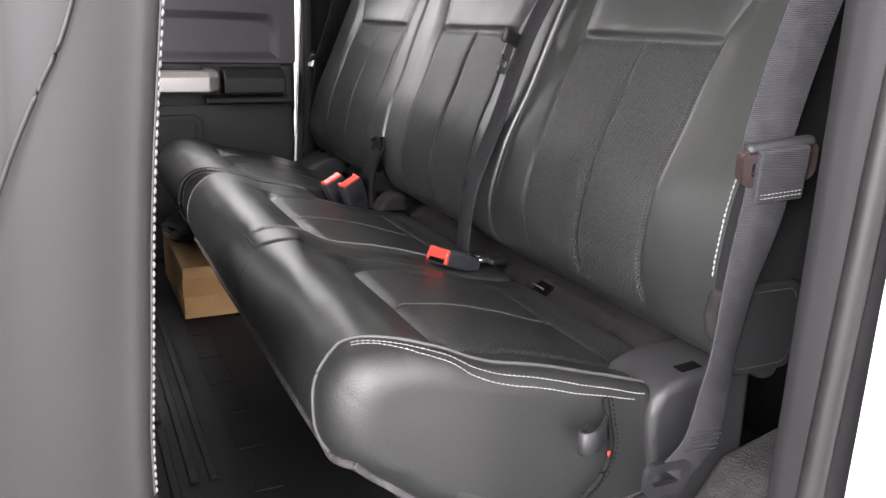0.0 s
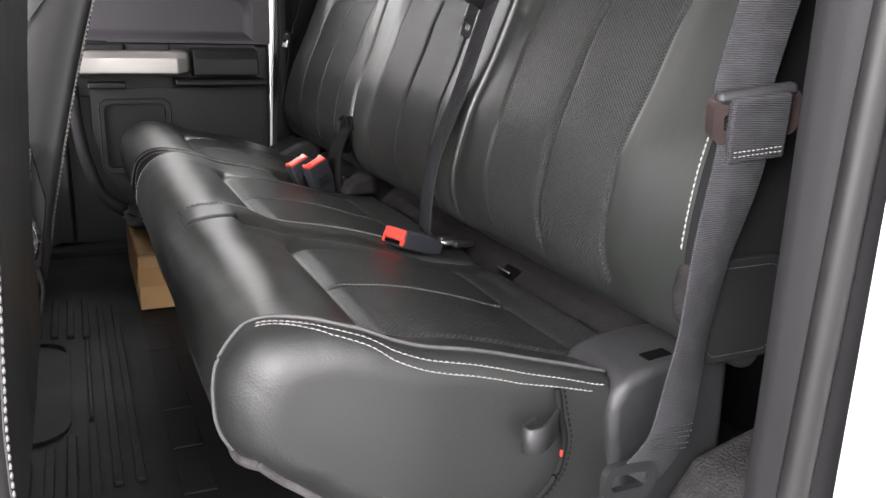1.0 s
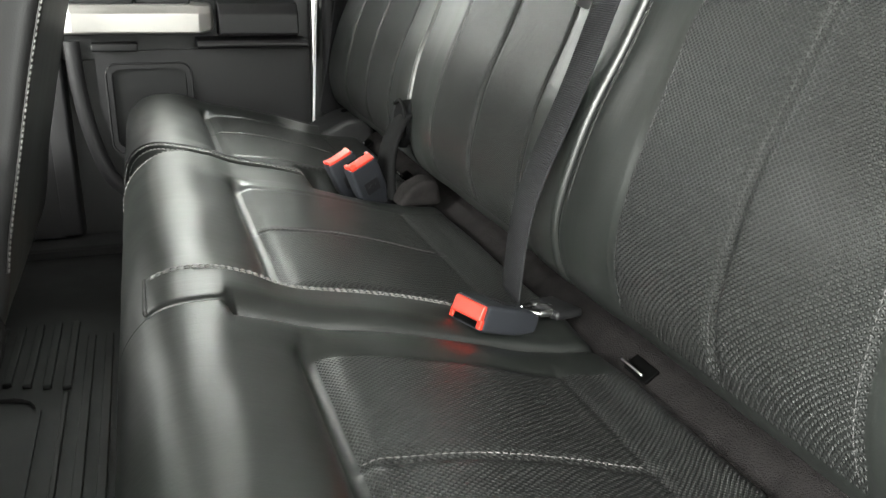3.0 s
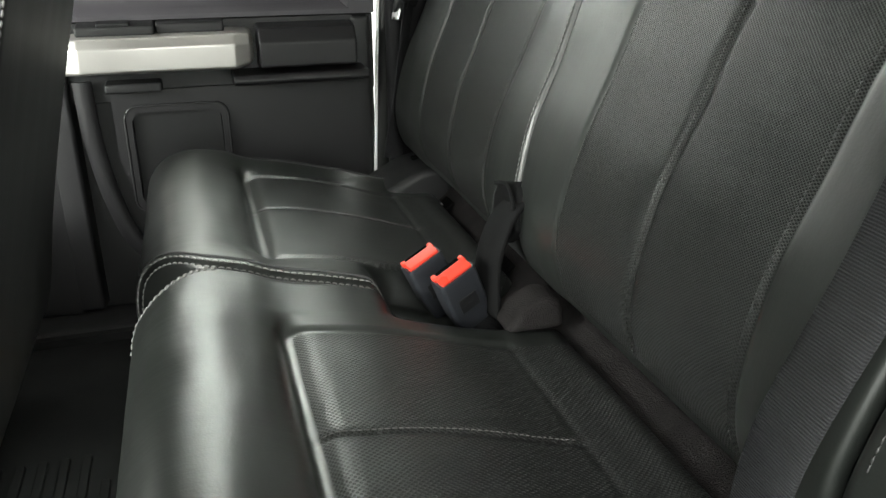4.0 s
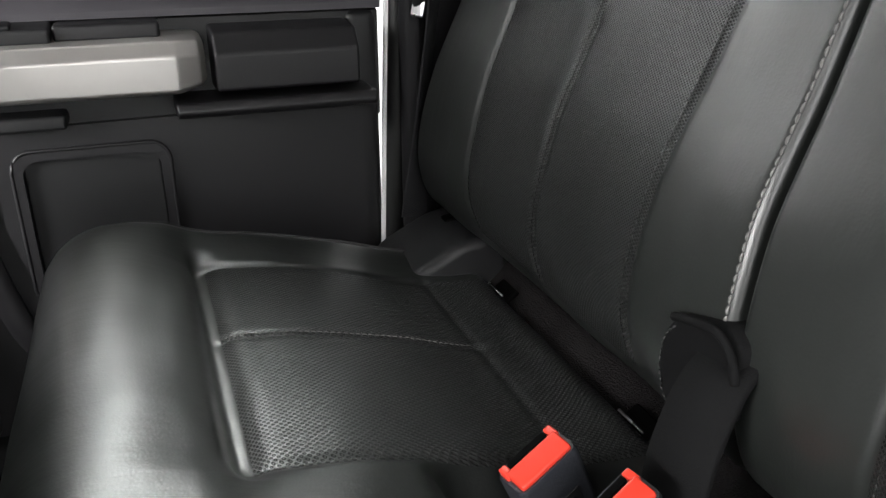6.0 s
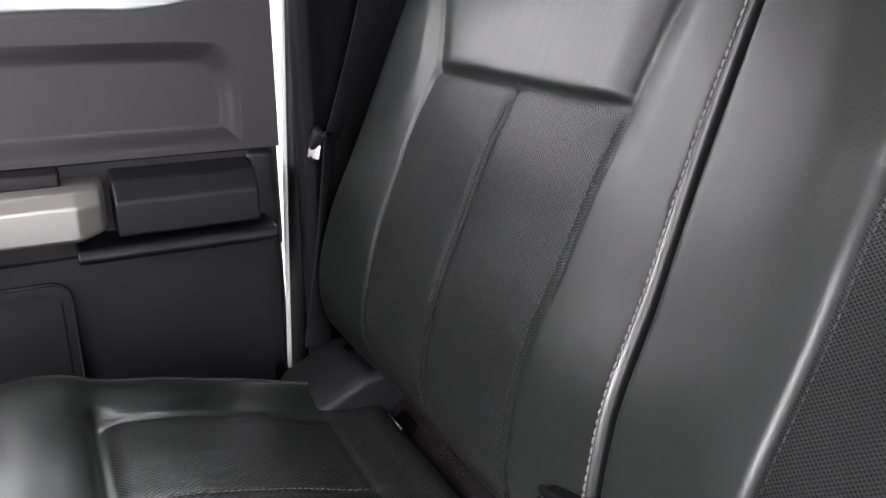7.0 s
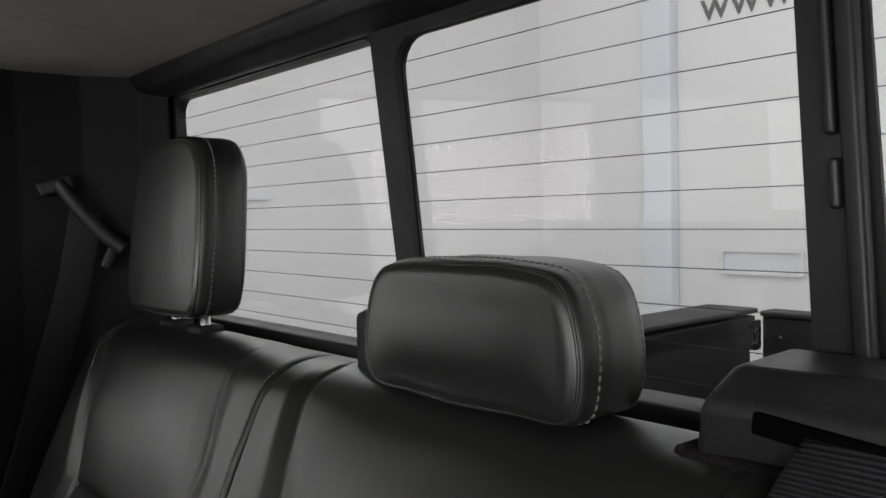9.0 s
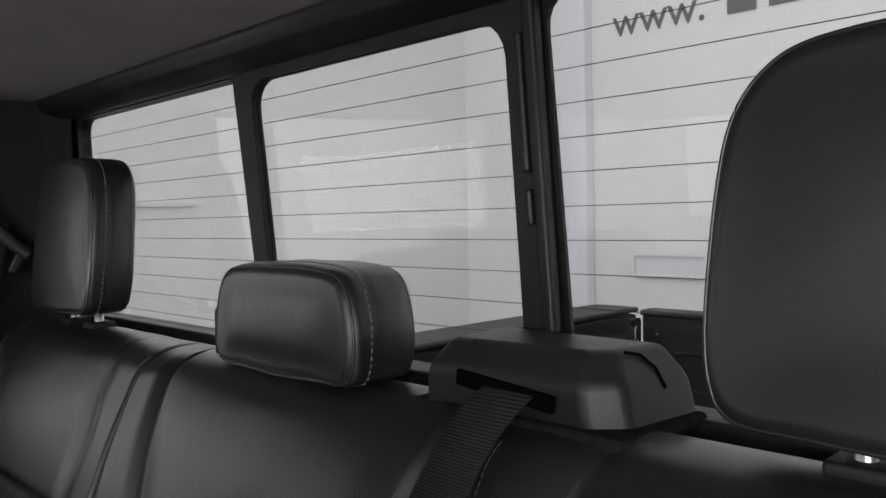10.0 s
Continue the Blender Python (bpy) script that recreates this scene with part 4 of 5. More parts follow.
buckle("black belt buckle with a red button standing upright", (-0.226, 0.283, 0.398), (-0.42, -0.12, 0.90), (0.97, 0.22, 0.1), (-0.145, 0.305, 0.31))
buckle("black belt buckle with a red button tilted forward", (-0.208, 0.222, 0.404), (-0.38, -0.22, 0.90), (0.95, 0.28, 0.1), (-0.145, 0.245, 0.31))
lying = buckle("black belt buckle with a red button lying on the cushion", (-0.228, -0.268, 0.384), (-0.89, -0.33, 0.36), (-0.35, 0.93, 0.0), None)
p = spline([(-0.157, -0.239, 0.362), (-0.141, -0.247, 0.361), (-0.124, -0.239, 0.358), (-0.124, -0.227, 0.358), (-0.141, -0.221, 0.360), (-0.157, -0.229, 0.362)], 8)
part("cable_loop", tube(p, 0.0034, 8), STEEL, lying, "steel wire loop")
part("anchor_plate", box((0.020, 0.022, 0.004), (-0.157, -0.236, 0.362), (0, 16, 20), 0.0015), STEEL, lying, "bent steel anchor plate")
part("boot", box((0.040, 0.045, 0.010), (-0.116, -0.226, 0.355), (0, 8, 20), 0.004), DEEP_BLACK, lying, "black plastic foot")

near_belt = thing("seat_belt", (-0.1, -0.75, 0.22), "charcoal webbing belt hanging before the pillar by the open door", "seat belt", "rear seat belts")
part("upper_webbing", strap([(0.010, -0.800, 1.095), (-0.030, -0.780, 0.92), (-0.076, -0.762, 0.75), (-0.100, -0.755, 0.64), (-0.102, -0.755, 0.61)], [(0.9, -0.42, 0.1)] * 5, 0.049), WEBBING, near_belt)
part("lower_webbing", strap([(-0.100, -0.762, 0.612), (-0.106, -0.764, 0.56), (-0.127, -0.768, 0.487), (-0.138, -0.770, 0.42), (-0.143, -0.768, 0.37), (-0.150, -0.764, 0.31), (-0.176, -0.758, 0.272)],
     [(0.95, -0.25, 0.1), (0.98, -0.2, 0.1), (0.97, 0.10, 0.1), (0.95, 0.25, 0.1), (0.97, 0.15, 0.1), (0.98, 0.0, 0.1), (0.9, 0.0, -0.35)], 0.048), WEBBING, near_belt)
m = pose(-0.098, -0.764, 0.606, 12, -8, -16) @ Matrix.Scale(1.04, 4)
ring = part("adjuster", placed(plate_with_holes(rounded(-0.037, 0.037, -0.021, 0.019, 0.011), [rounded(-0.028, 0.028, -0.010, 0.004, 0.003)], lambda u, v, d: (u, d, v), -0.008, 0.006), m), BROWN, near_belt, "brown-black plastic belt adjuster", False)
part("adjuster_rim", placed(box((0.068, 0.014, 0.011), (0, -0.003, 0.017), bevel=0.005), m), PLASTIC, near_belt, "rounded black upper rim")
part("folded_webbing", placed(box((0.050, 0.010, 0.056), (0.0, -0.010, -0.010), (4, 0, 0), 0.003), m), WEBBING, near_belt, "doubled webbing sewn below the adjuster")
for dz in (-0.030, -0.026):
    xs = np.linspace(-0.022, 0.022, 20)
    pts = np.array([m @ Vector((x, -0.0165, dz)) for x in xs])
    tagged(part("stitching", stitches(pts, np.tile(tuple(m.to_3x3() @ Vector((0, -1, 0))), (20, 1)), 0.004, 0.003, 0.0006), DARK_THREAD, near_belt), "", "", "", "stuff")
for k in range(5):
    c = Vector((-0.1505 + 0.0012 * k, -0.7675 - 0.0012 * (k % 2), 0.302 + 0.0055 * k))
    pts = np.array([c + Vector((0.97, -0.02, -0.10 + 0.02 * k)) * d for d in np.linspace(-0.023, 0.023, 12)])
    tagged(part("stitching", stitches(pts, np.tile((-0.1, -0.95, 0.1), (12, 1)), 0.004, 0.003, 0.0007), WEBBING, near_belt), "", "", "", "stuff")
part("anchor_bracket", plate_with_holes(rounded(-0.214, -0.158, 0.254, 0.292, 0.012), [rounded(-0.206, -0.167, 0.266, 0.282, 0.005)], lambda u, v, d: (u, -0.758 + d, v), -0.005, 0.003), DEEP_BLACK, near_belt, "black steel floor anchor", False)
part("guide", box((0.07, 0.022, 0.030), (0.012, -0.812, 1.100), (0, 25, 8), 0.008), PLASTIC, near_belt, "black plastic shoulder guide")

far_belt = thing("seat_belt", (-0.1, 0.82, 0.36), "charcoal webbing belt hanging before the far pillar", "seat belt", "rear seat belts")
part("shoulder_webbing", strap([(0.042, 0.822, 1.055), (0.020, 0.818, 0.95), (-0.010, 0.816, 0.85), (-0.050, 0.818, 0.73), (-0.092, 0.822, 0.62)],
     [(0.92, -0.38, 0.3), (0.95, -0.25, 0.2), (0.97, -0.1, 0.2), (0.85, 0.4, 0.1), (0.7, 0.7, 0.1)], 0.045), WEBBING, far_belt)
part("lap_webbing", strap([(-0.094, 0.818, 0.63), (-0.108, 0.815, 0.54), (-0.122, 0.808, 0.45), (-0.134, 0.790, 0.37)], [(0.6, 0.75, 0.1), (0.55, 0.8, 0.1), (0.6, 0.75, 0.1), (0.8, 0.4, 0.1)], 0.042), WEBBING, far_belt)
part("tongue_stop", tube(spline([(-0.106, 0.810, 0.632), (-0.110, 0.818, 0.616), (-0.104, 0.830, 0.606), (-0.096, 0.838, 0.610)], 5), 0.012, 10), DEEP_BLACK, far_belt, "black belt stop and tongue")
part("tongue", box((0.004, 0.020, 0.020), (-0.117, 0.814, 0.608), (0, 15, 20), 0.002), STEEL, far_belt, "small steel tongue")
g = spline([(0.008, 0.836, 1.098), (0.018, 0.828, 1.080), (0.038, 0.818, 1.050), (0.066, 0.806, 1.016), (0.086, 0.796, 0.998)], 8)
part("guide_loop", tube(g, 0.0075, 8, False, 1.4), PLASTIC, far_belt, "black shoulder guide loop")
part("guide_cap", box((0.050, 0.014, 0.022), (0.006, 0.840, 1.094), (0, -18, -12), 0.005), PLASTIC, far_belt, "flat cap over the guide")
part("guide_foot", box((0.016, 0.012, 0.034), (0.068, 0.808, 0.985), (0, 24, -10), 0.004), DEEP_BLACK, far_belt, "black foot of the guide loop")

mid_belt = thing("seat_belt", (-0.1, -0.25, 0.38), "charcoal middle belt hanging from the shelf cover with a tongue", "seat belt", "rear seat belts")
part("webbing", strap([(0.085, -0.262, 0.925), (0.060, -0.262, 0.917), (0.030, -0.260, 0.896), (-0.002, -0.252, 0.850), (-0.032, -0.238, 0.79), (-0.072, -0.226, 0.70), (-0.113, -0.222, 0.58), (-0.152, -0.216, 0.47), (-0.160, -0.212, 0.37)],
     [(0.06, 1, 0.05)] * 9, 0.047), WEBBING, mid_belt)
m = frame_of((-0.097, -0.212, 0.697), (0.30, 0.0, 0.95), (0.85, 0.5, 0))
part("tongue_head", placed(box((0.048, 0.010, 0.024), (0, -0.004, 0.010), bevel=0.005), m), PLASTIC, mid_belt, "black tongue grip")
part("tongue", placed(plate_with_holes(rounded(-0.013, 0.013, -0.046, 0.004, 0.005), [rounded(-0.006, 0.006, -0.036, -0.027, 0.002)], lambda u, v, d: (u, d - 0.006, v), -0.001, 0.001), m), STEEL, mid_belt, "bright steel belt tongue", False)

cover = thing("belt_cover", (0.12, -0.27, 0.89), "black grained plastic belt cover on top of the seat back", "belt cover")
bm = bmesh.new()
foot = [(0.068, -0.174), (0.072, -0.215), (0.072, -0.330), (0.092, -0.352), (0.168, -0.360), (0.172, -0.172)]
brow = [(0.066, -0.178), (0.070, -0.216), (0.072, -0.322), (0.090, -0.344), (0.164, -0.352), (0.168, -0.176)]
crown = [(0.082, -0.192), (0.084, -0.217), (0.088, -0.316), (0.104, -0.330), (0.152, -0.338), (0.154, -0.188)]
rows = [[bm.verts.new((x, y, z)) for x, y in ring] for ring, z in ((foot, 0.888), (brow, 0.930), (crown, 0.952))]
for a, b in zip(rows, rows[1:]):
    for k in range(6):
        bm.faces.new((a[k], a[(k + 1) % 6], b[(k + 1) % 6], b[k]))
bm.faces.new(rows[0][::-1]), bm.faces.new(rows[-1])
bmesh.ops.bevel(bm, geom=list(bm.edges), offset=0.006, segments=3, profile=0.5, affect="EDGES")
part("shell", bm, COVER_PLASTIC, cover)
# Near-black strip on the shell paints the shade of the belt slot.
part("belt_mouth", box((0.006, 0.092, 0.012), (0.0695, -0.256, 0.920), (5.5, 0, -1.0), 0.001), HOLLOW_SHADE, cover, "near-black strip as the shade in the belt slot")
part("groove", tube([(0.106, -0.3345, 0.9505), (0.120, -0.3375, 0.9475), (0.128, -0.345, 0.938), (0.132, -0.3505, 0.924)], 0.0012, 5), HOLLOW_SHADE, cover, "fine parting line across the cover")
part("skirt", box((0.108, 0.200, 0.012), (0.118, -0.262, 0.897), (0, 0, -2), 0.004), FELT, cover, "fuzzy cut edge of the cover below the shell")

# ---- side fittings by the open door ----
for side in (-1, 1):
    hinge = thing("recliner_cover", (-0.14, side * 0.68, 0.21), "black grained plastic hinge cover at the cushion end", "hinge cover", "recliner covers")
    if side < 0:
        shape, lo, hi = [(-0.180, 0.245), (-0.192, 0.300), (-0.194, 0.335), (-0.180, 0.360), (-0.150, 0.3695), (-0.11, 0.373), (-0.055, 0.372), (-0.050, 0.20), (-0.15, 0.215)], -0.736, -0.638
        slot = (-0.131, -0.714, 0.3692)
    else:
        shape, lo, hi = [(-0.200, 0.255), (-0.196, 0.325), (-0.180, 0.348), (-0.120, 0.378), (-0.065, 0.385), (-0.060, 0.21), (-0.160, 0.205), (-0.19, 0.225)], 0.668, 0.790
        slot = (-0.100, 0.745, 0.3805)
    part("shell", prism(shape, "y", lo, hi, 0.012, 4), PLASTIC, hinge)
    # Near-black block set into the top as the slot's painted shade.
    part("slot", box((0.028, 0.016, 0.006), slot, (0, -5 if side < 0 else -8, 0), 0.001), HOLLOW_SHADE, hinge, "near-black block as the shade in the cover slot")
frame_ob = thing("plinth", (-0.3, -0.3, FLOOR), "black plastic base under the rear bench", "seat base")
part("riser", box((0.30, 1.0, 0.13), (-0.22, -0.16, FLOOR + 0.066), bevel=0.012), DEEP_BLACK, frame_ob)
part("side_plate", prism([(-0.36, 0.15), (-0.28, 0.215), (-0.13, 0.225), (-0.10, 0.19), (-0.10, FLOOR), (-0.34, FLOOR)], "y", -0.722, -0.692, 0.008, 2), PLASTIC, frame_ob, "black plastic side plate")
part("slot", box((0.03, 0.004, 0.012), (-0.26, -0.723, 0.178), (0, -25, 0), 0.001), DEEP_BLACK, frame_ob)
part("riser", box((0.22, 0.10, 0.13), (-0.20, 0.60, FLOOR + 0.066), bevel=0.012), DEEP_BLACK, frame_ob)
flap_ob = thing("seat_side_flap", (-0.05, -0.73, 0.32), "soft black neoprene flap with stitched edge on the seat back side", "seat flap")
part("flap", prism(rounded(-0.124, -0.030, 0.376, 0.476, 0.016), "y", -0.762, -0.742, 0.009, 4), NEOPRENE, flap_ob)
out = np.array([(x, -0.7625, z) for x, z in rounded(-0.116, -0.038, 0.384, 0.468, 0.013, 6)])
tagged(part("stitching", stitches(out[::1], np.tile((0, -1.0, 0), (len(out), 1)), 0.005, 0.0038, 0.0006), WEBBING, flap_ob), "", "", "", "stuff")
part("tab", prism([(-0.132, 0.415), (-0.138, 0.440), (-0.132, 0.468), (-0.112, 0.478), (-0.080, 0.470), (-0.080, 0.395), (-0.115, 0.400)], "y", -0.748, -0.730, 0.007, 2), FELT, flap_ob, "folded felt tab")
structure("trim", prism([(-0.045, FLOOR), (-0.045, 0.60), (0.12, 0.70), (0.12, FLOOR)], "y", -0.835, -0.790, 0.006, 2), DEEP_BLACK, "dark plastic quarter panel beside the seat", True)
structure("wheel_arch", prism([(-0.19, FLOOR), (-0.155, 0.20), (-0.10, 0.275), (0.0, 0.300), (0.12, 0.300), (0.12, FLOOR)], "y", -0.852, -0.742, 0.015, 3), CARPET, "black carpet over the wheel arch", True)
port = thing("bolt_cap", (-0.035, -0.790, 0.345), "round dark access cap in the quarter panel", "cap")
part("cap", placed(prism([(0.017 * math.cos(a * math.pi / 10), 0.020 * math.sin(a * math.pi / 10)) for a in range(20)], "y", -0.004, 0.002, 0.0015), Matrix.Translation((-0.035, -0.790, 0.345))), DEEP_BLACK, port)

# ---- floor mat, box ----
mat_ob = thing("floor_mat", (-0.6, 0, FLOOR), "black ribbed rubber floor mat with raised lettering bars", "floor mat")
part("sheet", box((0.72, 1.56, 0.008), (-0.66, 0.0, FLOOR - 0.006), bevel=0.003), RUBBER, mat_ob)
part("rim", plate_with_holes(rounded(-1.02, -0.30, -0.785, 0.785, 0.04), [rounded(-1.005, -0.315, -0.770, 0.770, 0.035)], lambda u, v, d: (u, v, d), FLOOR - 0.002, FLOOR + 0.012), RUBBER, mat_ob, "raised rim", False)
for k in range(9):
    x = -0.582 - 0.0265 * k
    spans = [(-0.31, 0.38, 0.012)] if k < 2 else [(-0.48 + 0.02 * (k == 2), -0.136 - 0.028 * (k - 2), 0.012), (0.215 + 0.010 * (k - 2), 0.44, 0.012)]
    if k == 2:
        spans.append((-0.118, 0.200, 0.007))
    for lo, hi, w in spans:
        part("rib", box((w, hi - lo, 0.008), (x, (lo + hi) / 2, FLOOR + 0.001), bevel=0.002), RUBBER, mat_ob)
part("heel_pan", plate_with_holes(rounded(-0.99, -0.663, -0.17, 0.21, 0.05), [rounded(-0.984, -0.669, -0.164, 0.204, 0.045)], lambda u, v, d: (u, v, d), FLOOR - 0.003, FLOOR + 0.004), RUBBER, mat_ob, "raised line round the heel area", False)
for k in range(8):
    y = -0.61 + 0.12 * k
    part("letter_block", box((0.040, 0.070, 0.003), (-0.517, y + 0.043, FLOOR - 0.0010), bevel=0.0012), RUBBER, mat_ob, "raised plain bar in place of a letter")

carton = thing("cardboard_box", (-0.42, 0.52, FLOOR), "brown cardboard box on the floor under the seat", "box")
part("carton", box((0.24, 0.34, 0.108), (-0.414, 0.497, FLOOR + 0.056), (0, 0, 0), 0.002), CARDBOARD, carton)
part("tape", box((0.242, 0.002, 0.040), (-0.414, 0.3265, FLOOR + 0.07), bevel=0), TAPE, carton, "strip of tan tape")
part("tape", box((0.002, 0.05, 0.03), (-0.5345, 0.382, FLOOR + 0.03), bevel=0), TAPE, carton, "strip of tan tape")
part("lid_flap", box((0.238, 0.168, 0.003), (-0.414, 0.412, FLOOR + 0.1115), bevel=0.001), CARDBOARD, carton)
sack = thing("plastic_bag", (-0.45, 0.56, FLOOR + 0.113), "crumpled black plastic bag on the cardboard box", "bag")
bm = bmesh.new()
bmesh.ops.create_icosphere(bm, subdivisions=4, radius=1)
for v in bm.verts:
    n = noise.noise(v.co * 2.3) * 0.35 + noise.noise(v.co * 6.0) * 0.15
    c = v.co * (1 + n)
    v.co = Vector((-0.445 + c.x * 0.085, 0.58 + c.y * 0.14, max(FLOOR + 0.114, FLOOR + 0.135 + c.z * 0.025)))
part("bag", bm, DEEP_BLACK, sack)

# ---- the closed far door ----
door = thing("door_1", (-0.6, 0.94, 0.0), "closed black trimmed truck door with a satin silver pull", "door", "", "structure")
part("shell", prism([(-1.06, -0.10), (-1.06, 0.745), (-0.30, 0.745), (-0.135, 0.775), (-0.135, 0.05), (-0.22, -0.10)], "y", 0.918, 0.975, 0.01, 2), DEEP_BLACK, door, "black inner door shell")
SILL = [(-1.05, 0.764, 0.790), (-0.50, 0.768, 0.792), (-0.36, 0.770, 0.794), (-0.30, 0.769, 0.796), (-0.25, 0.774, 0.804), (-0.21, 0.786, 0.818), (-0.17, 0.803, 0.838), (-0.148, 0.810, 0.852), (-0.136, 0.811, 0.858)]
sill_line = spline(SILL, 5)
upper = [(-0.137, 0.602)] + [(x, z) for x, z, _ in sill_line[::-1]] + [(-1.05, 0.604)]
hollow = spline([(-0.184, 0.616), (-0.181, 0.66), (-0.183, 0.700), (-0.197, 0.723), (-0.23, 0.731), (-0.38, 0.733), (-0.70, 0.733), (-1.0, 0.730), (-1.01, 0.68), (-1.0, 0.616), (-0.70, 0.612), (-0.38, 0.611), (-0.200, 0.611)], 5, True)
part("upper_panel", plate_with_holes(upper, [[tuple(p) for p in hollow]], lambda u, v, d: (u, d, v), 0.897, 0.919), UPPER_PLASTIC, door, "charcoal upper door panel", False)
bm = bmesh.new()
heart = np.array((-0.60, 0.672))
reach = np.abs(hollow - heart)
loops = [[bm.verts.new((p[0], y, p[1])) for p in heart + np.sign(hollow - heart) * np.maximum(reach - cut, 0)] for cut, y in ((-0.001, 0.8966), (0.004, 0.898), (0.010, 0.902), (0.017, 0.907), (0.024, 0.909))]
for a, b in zip(loops, loops[1:]):
    for k in range(len(a)):
        bm.faces.new((a[k], a[(k + 1) % len(a)], b[(k + 1) % len(b)], b[k]))
bm.faces.new(loops[-1])
part("recess", bm, UPPER_PLASTIC, door, "shallow recess in the upper panel")
bm = bmesh.new()
rows = [[bm.verts.new(q) for q in ((x, 0.8985, a - 0.016), (x, 0.8955, a - 0.004), (x, 0.899, a + 0.002), (x, 0.950, b), (x, 0.952, a - 0.02))] for x, a, b in sill_line]
for a, b in zip(rows, rows[1:]):
    for k in range(4):
        bm.faces.new((a[k], a[k + 1], b[k + 1], b[k]))
part("sill_cap", bm, SILL_PLASTIC, door, "sloping window sill cap")
part("band", box((0.91, 0.016, 0.130), (-0.593, 0.913, 0.536), bevel=0.003), DEEP_BLACK, door, "black band behind the pull")
part("armrest", prism([(0.836, 0.526), (0.836, 0.566), (0.852, 0.588), (0.908, 0.592), (0.908, 0.520)], "x", -0.341, -0.180, 0.004, 2), GREY_PLASTIC, door, "charcoal armrest block")
bm = bmesh.new()
sections = [(-0.655, 0.872, 0.528, 0.570), (-0.640, 0.842, 0.527, 0.578), (-0.615, 0.828, 0.528, 0.583), (-0.380, 0.828, 0.527, 0.583), (-0.356, 0.838, 0.533, 0.582), (-0.349, 0.856, 0.537, 0.578)]
loops = []
for x, y, z0, z1 in sections:
    loops.append([bm.verts.new(q) for q in ((x, y, z0 + 0.004), (x, y, z1 - 0.015), (x, y + 0.010, z1), (x, 0.906, z1 + 0.004), (x, 0.906, z0), (x, y + 0.008, z0))])
for a, b in zip(loops, loops[1:]):
    for k in range(6):
        bm.faces.new((a[k], a[(k + 1) % 6], b[(k + 1) % 6], b[k]))
bm.faces.new(loops[0]), bm.faces.new(loops[-1][::-1])
bmesh.ops.bevel(bm, geom=list(bm.edges), offset=0.003, segments=2, profile=0.5, affect="EDGES")
part("pull_handle", bm, SILVER, door, "satin silver door pull")
part("screw_dot", box((0.003, 0.002, 0.003), (-0.489, 0.8295, 0.567), bevel=0.0008), DEEP_BLACK, door)
part("switch_plate", box((0.118, 0.05, 0.016), (-0.558, 0.882, 0.593), (6, 0, 0), 0.004), PLASTIC, door, "window switch plate")
part("switch", box((0.050, 0.018, 0.006), (-0.560, 0.868, 0.602), (12, 0, 0), 0.002), DEEP_BLACK, door, "window switch")
part("pull_cup", box((0.106, 0.04, 0.018), (-0.445, 0.886, 0.592), bevel=0.004), GREY_PLASTIC, door, "pull cup lip")
part("ledge", prism([(0.838, 0.499), (0.833, 0.506), (0.838, 0.516), (0.908, 0.517), (0.908, 0.496)], "x", -0.386, -0.160, 0.003, 2), GREY_PLASTIC, door, "narrow ledge under the armrest")
part("ledge", box((0.088, 0.045, 0.016), (-0.543, 0.888, 0.500), bevel=0.004), PLASTIC, door, "narrow ledge under the pull")
lower = [(-0.165, 0.494), (-0.165, 0.16), (-0.23, 0.12), (-0.49, 0.18), (-0.560, 0.28), (-0.583, 0.38), (-0.583, 0.490)]
part("lower_panel", plate_with_holes(lower, [rounded(-0.558, -0.406, 0.290, 0.458, 0.018)], lambda u, v, d: (u, d, v), 0.893, 0.918), GREY_PLASTIC, door, "charcoal lower door panel", False)
part("edge_fall", prism([(-0.180, 0.16), (-0.180, 0.600), (-0.142, 0.600), (-0.142, 0.16)], "y", 0.899, 0.920, 0.010, 3), DEEP_BLACK, door, "black rear edge of the door trim")
grille = part("speaker_grille", box((0.148, 0.010, 0.164), (-0.482, 0.905, 0.374), bevel=0.004), PLASTIC, door, "black speaker grille")
part("grille_frame", plate_with_holes(rounded(-0.566, -0.398, 0.282, 0.466, 0.022), [rounded(-0.555, -0.409, 0.293, 0.455, 0.018)], lambda u, v, d: (u, d, v), 0.889, 0.899), GREY_PLASTIC, door, "raised rounded speaker frame", False)
part("grille_bead", tube([(x, 0.8895, z) for x, z in rounded(-0.566, -0.398, 0.282, 0.466, 0.022)], 0.0022, 6, True), GREY_PLASTIC, door, "fine raised bead round the speaker")
bm = bmesh.new()
for i in range(36):
    for j in range(39):
        x, z = -0.551 + 0.0041 * i + 0.002 * (j % 2), 0.297 + 0.0041 * j
        if x < -0.411:
            bmesh.ops.create_circle(bm, cap_ends=True, segments=5, radius=0.0013, matrix=pose(x, 0.8996, z, 90))
tagged(part("grille_mesh", bm, DEEP_BLACK, grille, "fine speaker holes", False), "", "", "", "stuff")
edge = spline([(-0.622, 0.891, 0.510), (-0.618, 0.891, 0.41), (-0.602, 0.891, 0.31), (-0.572, 0.891, 0.225), (-0.51, 0.891, 0.175), (-0.43, 0.891, 0.145)], 8)
part("lower_border", strap(edge, [(1, 0, 0.3)] * 4 + [(0.6, 0, 0.8)] * 3 + [(0.3, 0, 1)] * (len(edge) - 7), 0.030, 0.004), GREY_PLASTIC, door, "grey border strip of the door trim")
part("window_post", box((0.026, 0.045, 0.50), (-0.124, 0.935, 1.075), (0, 2.4, 0), 0.006), DEEP_BLACK, door, "black window post")
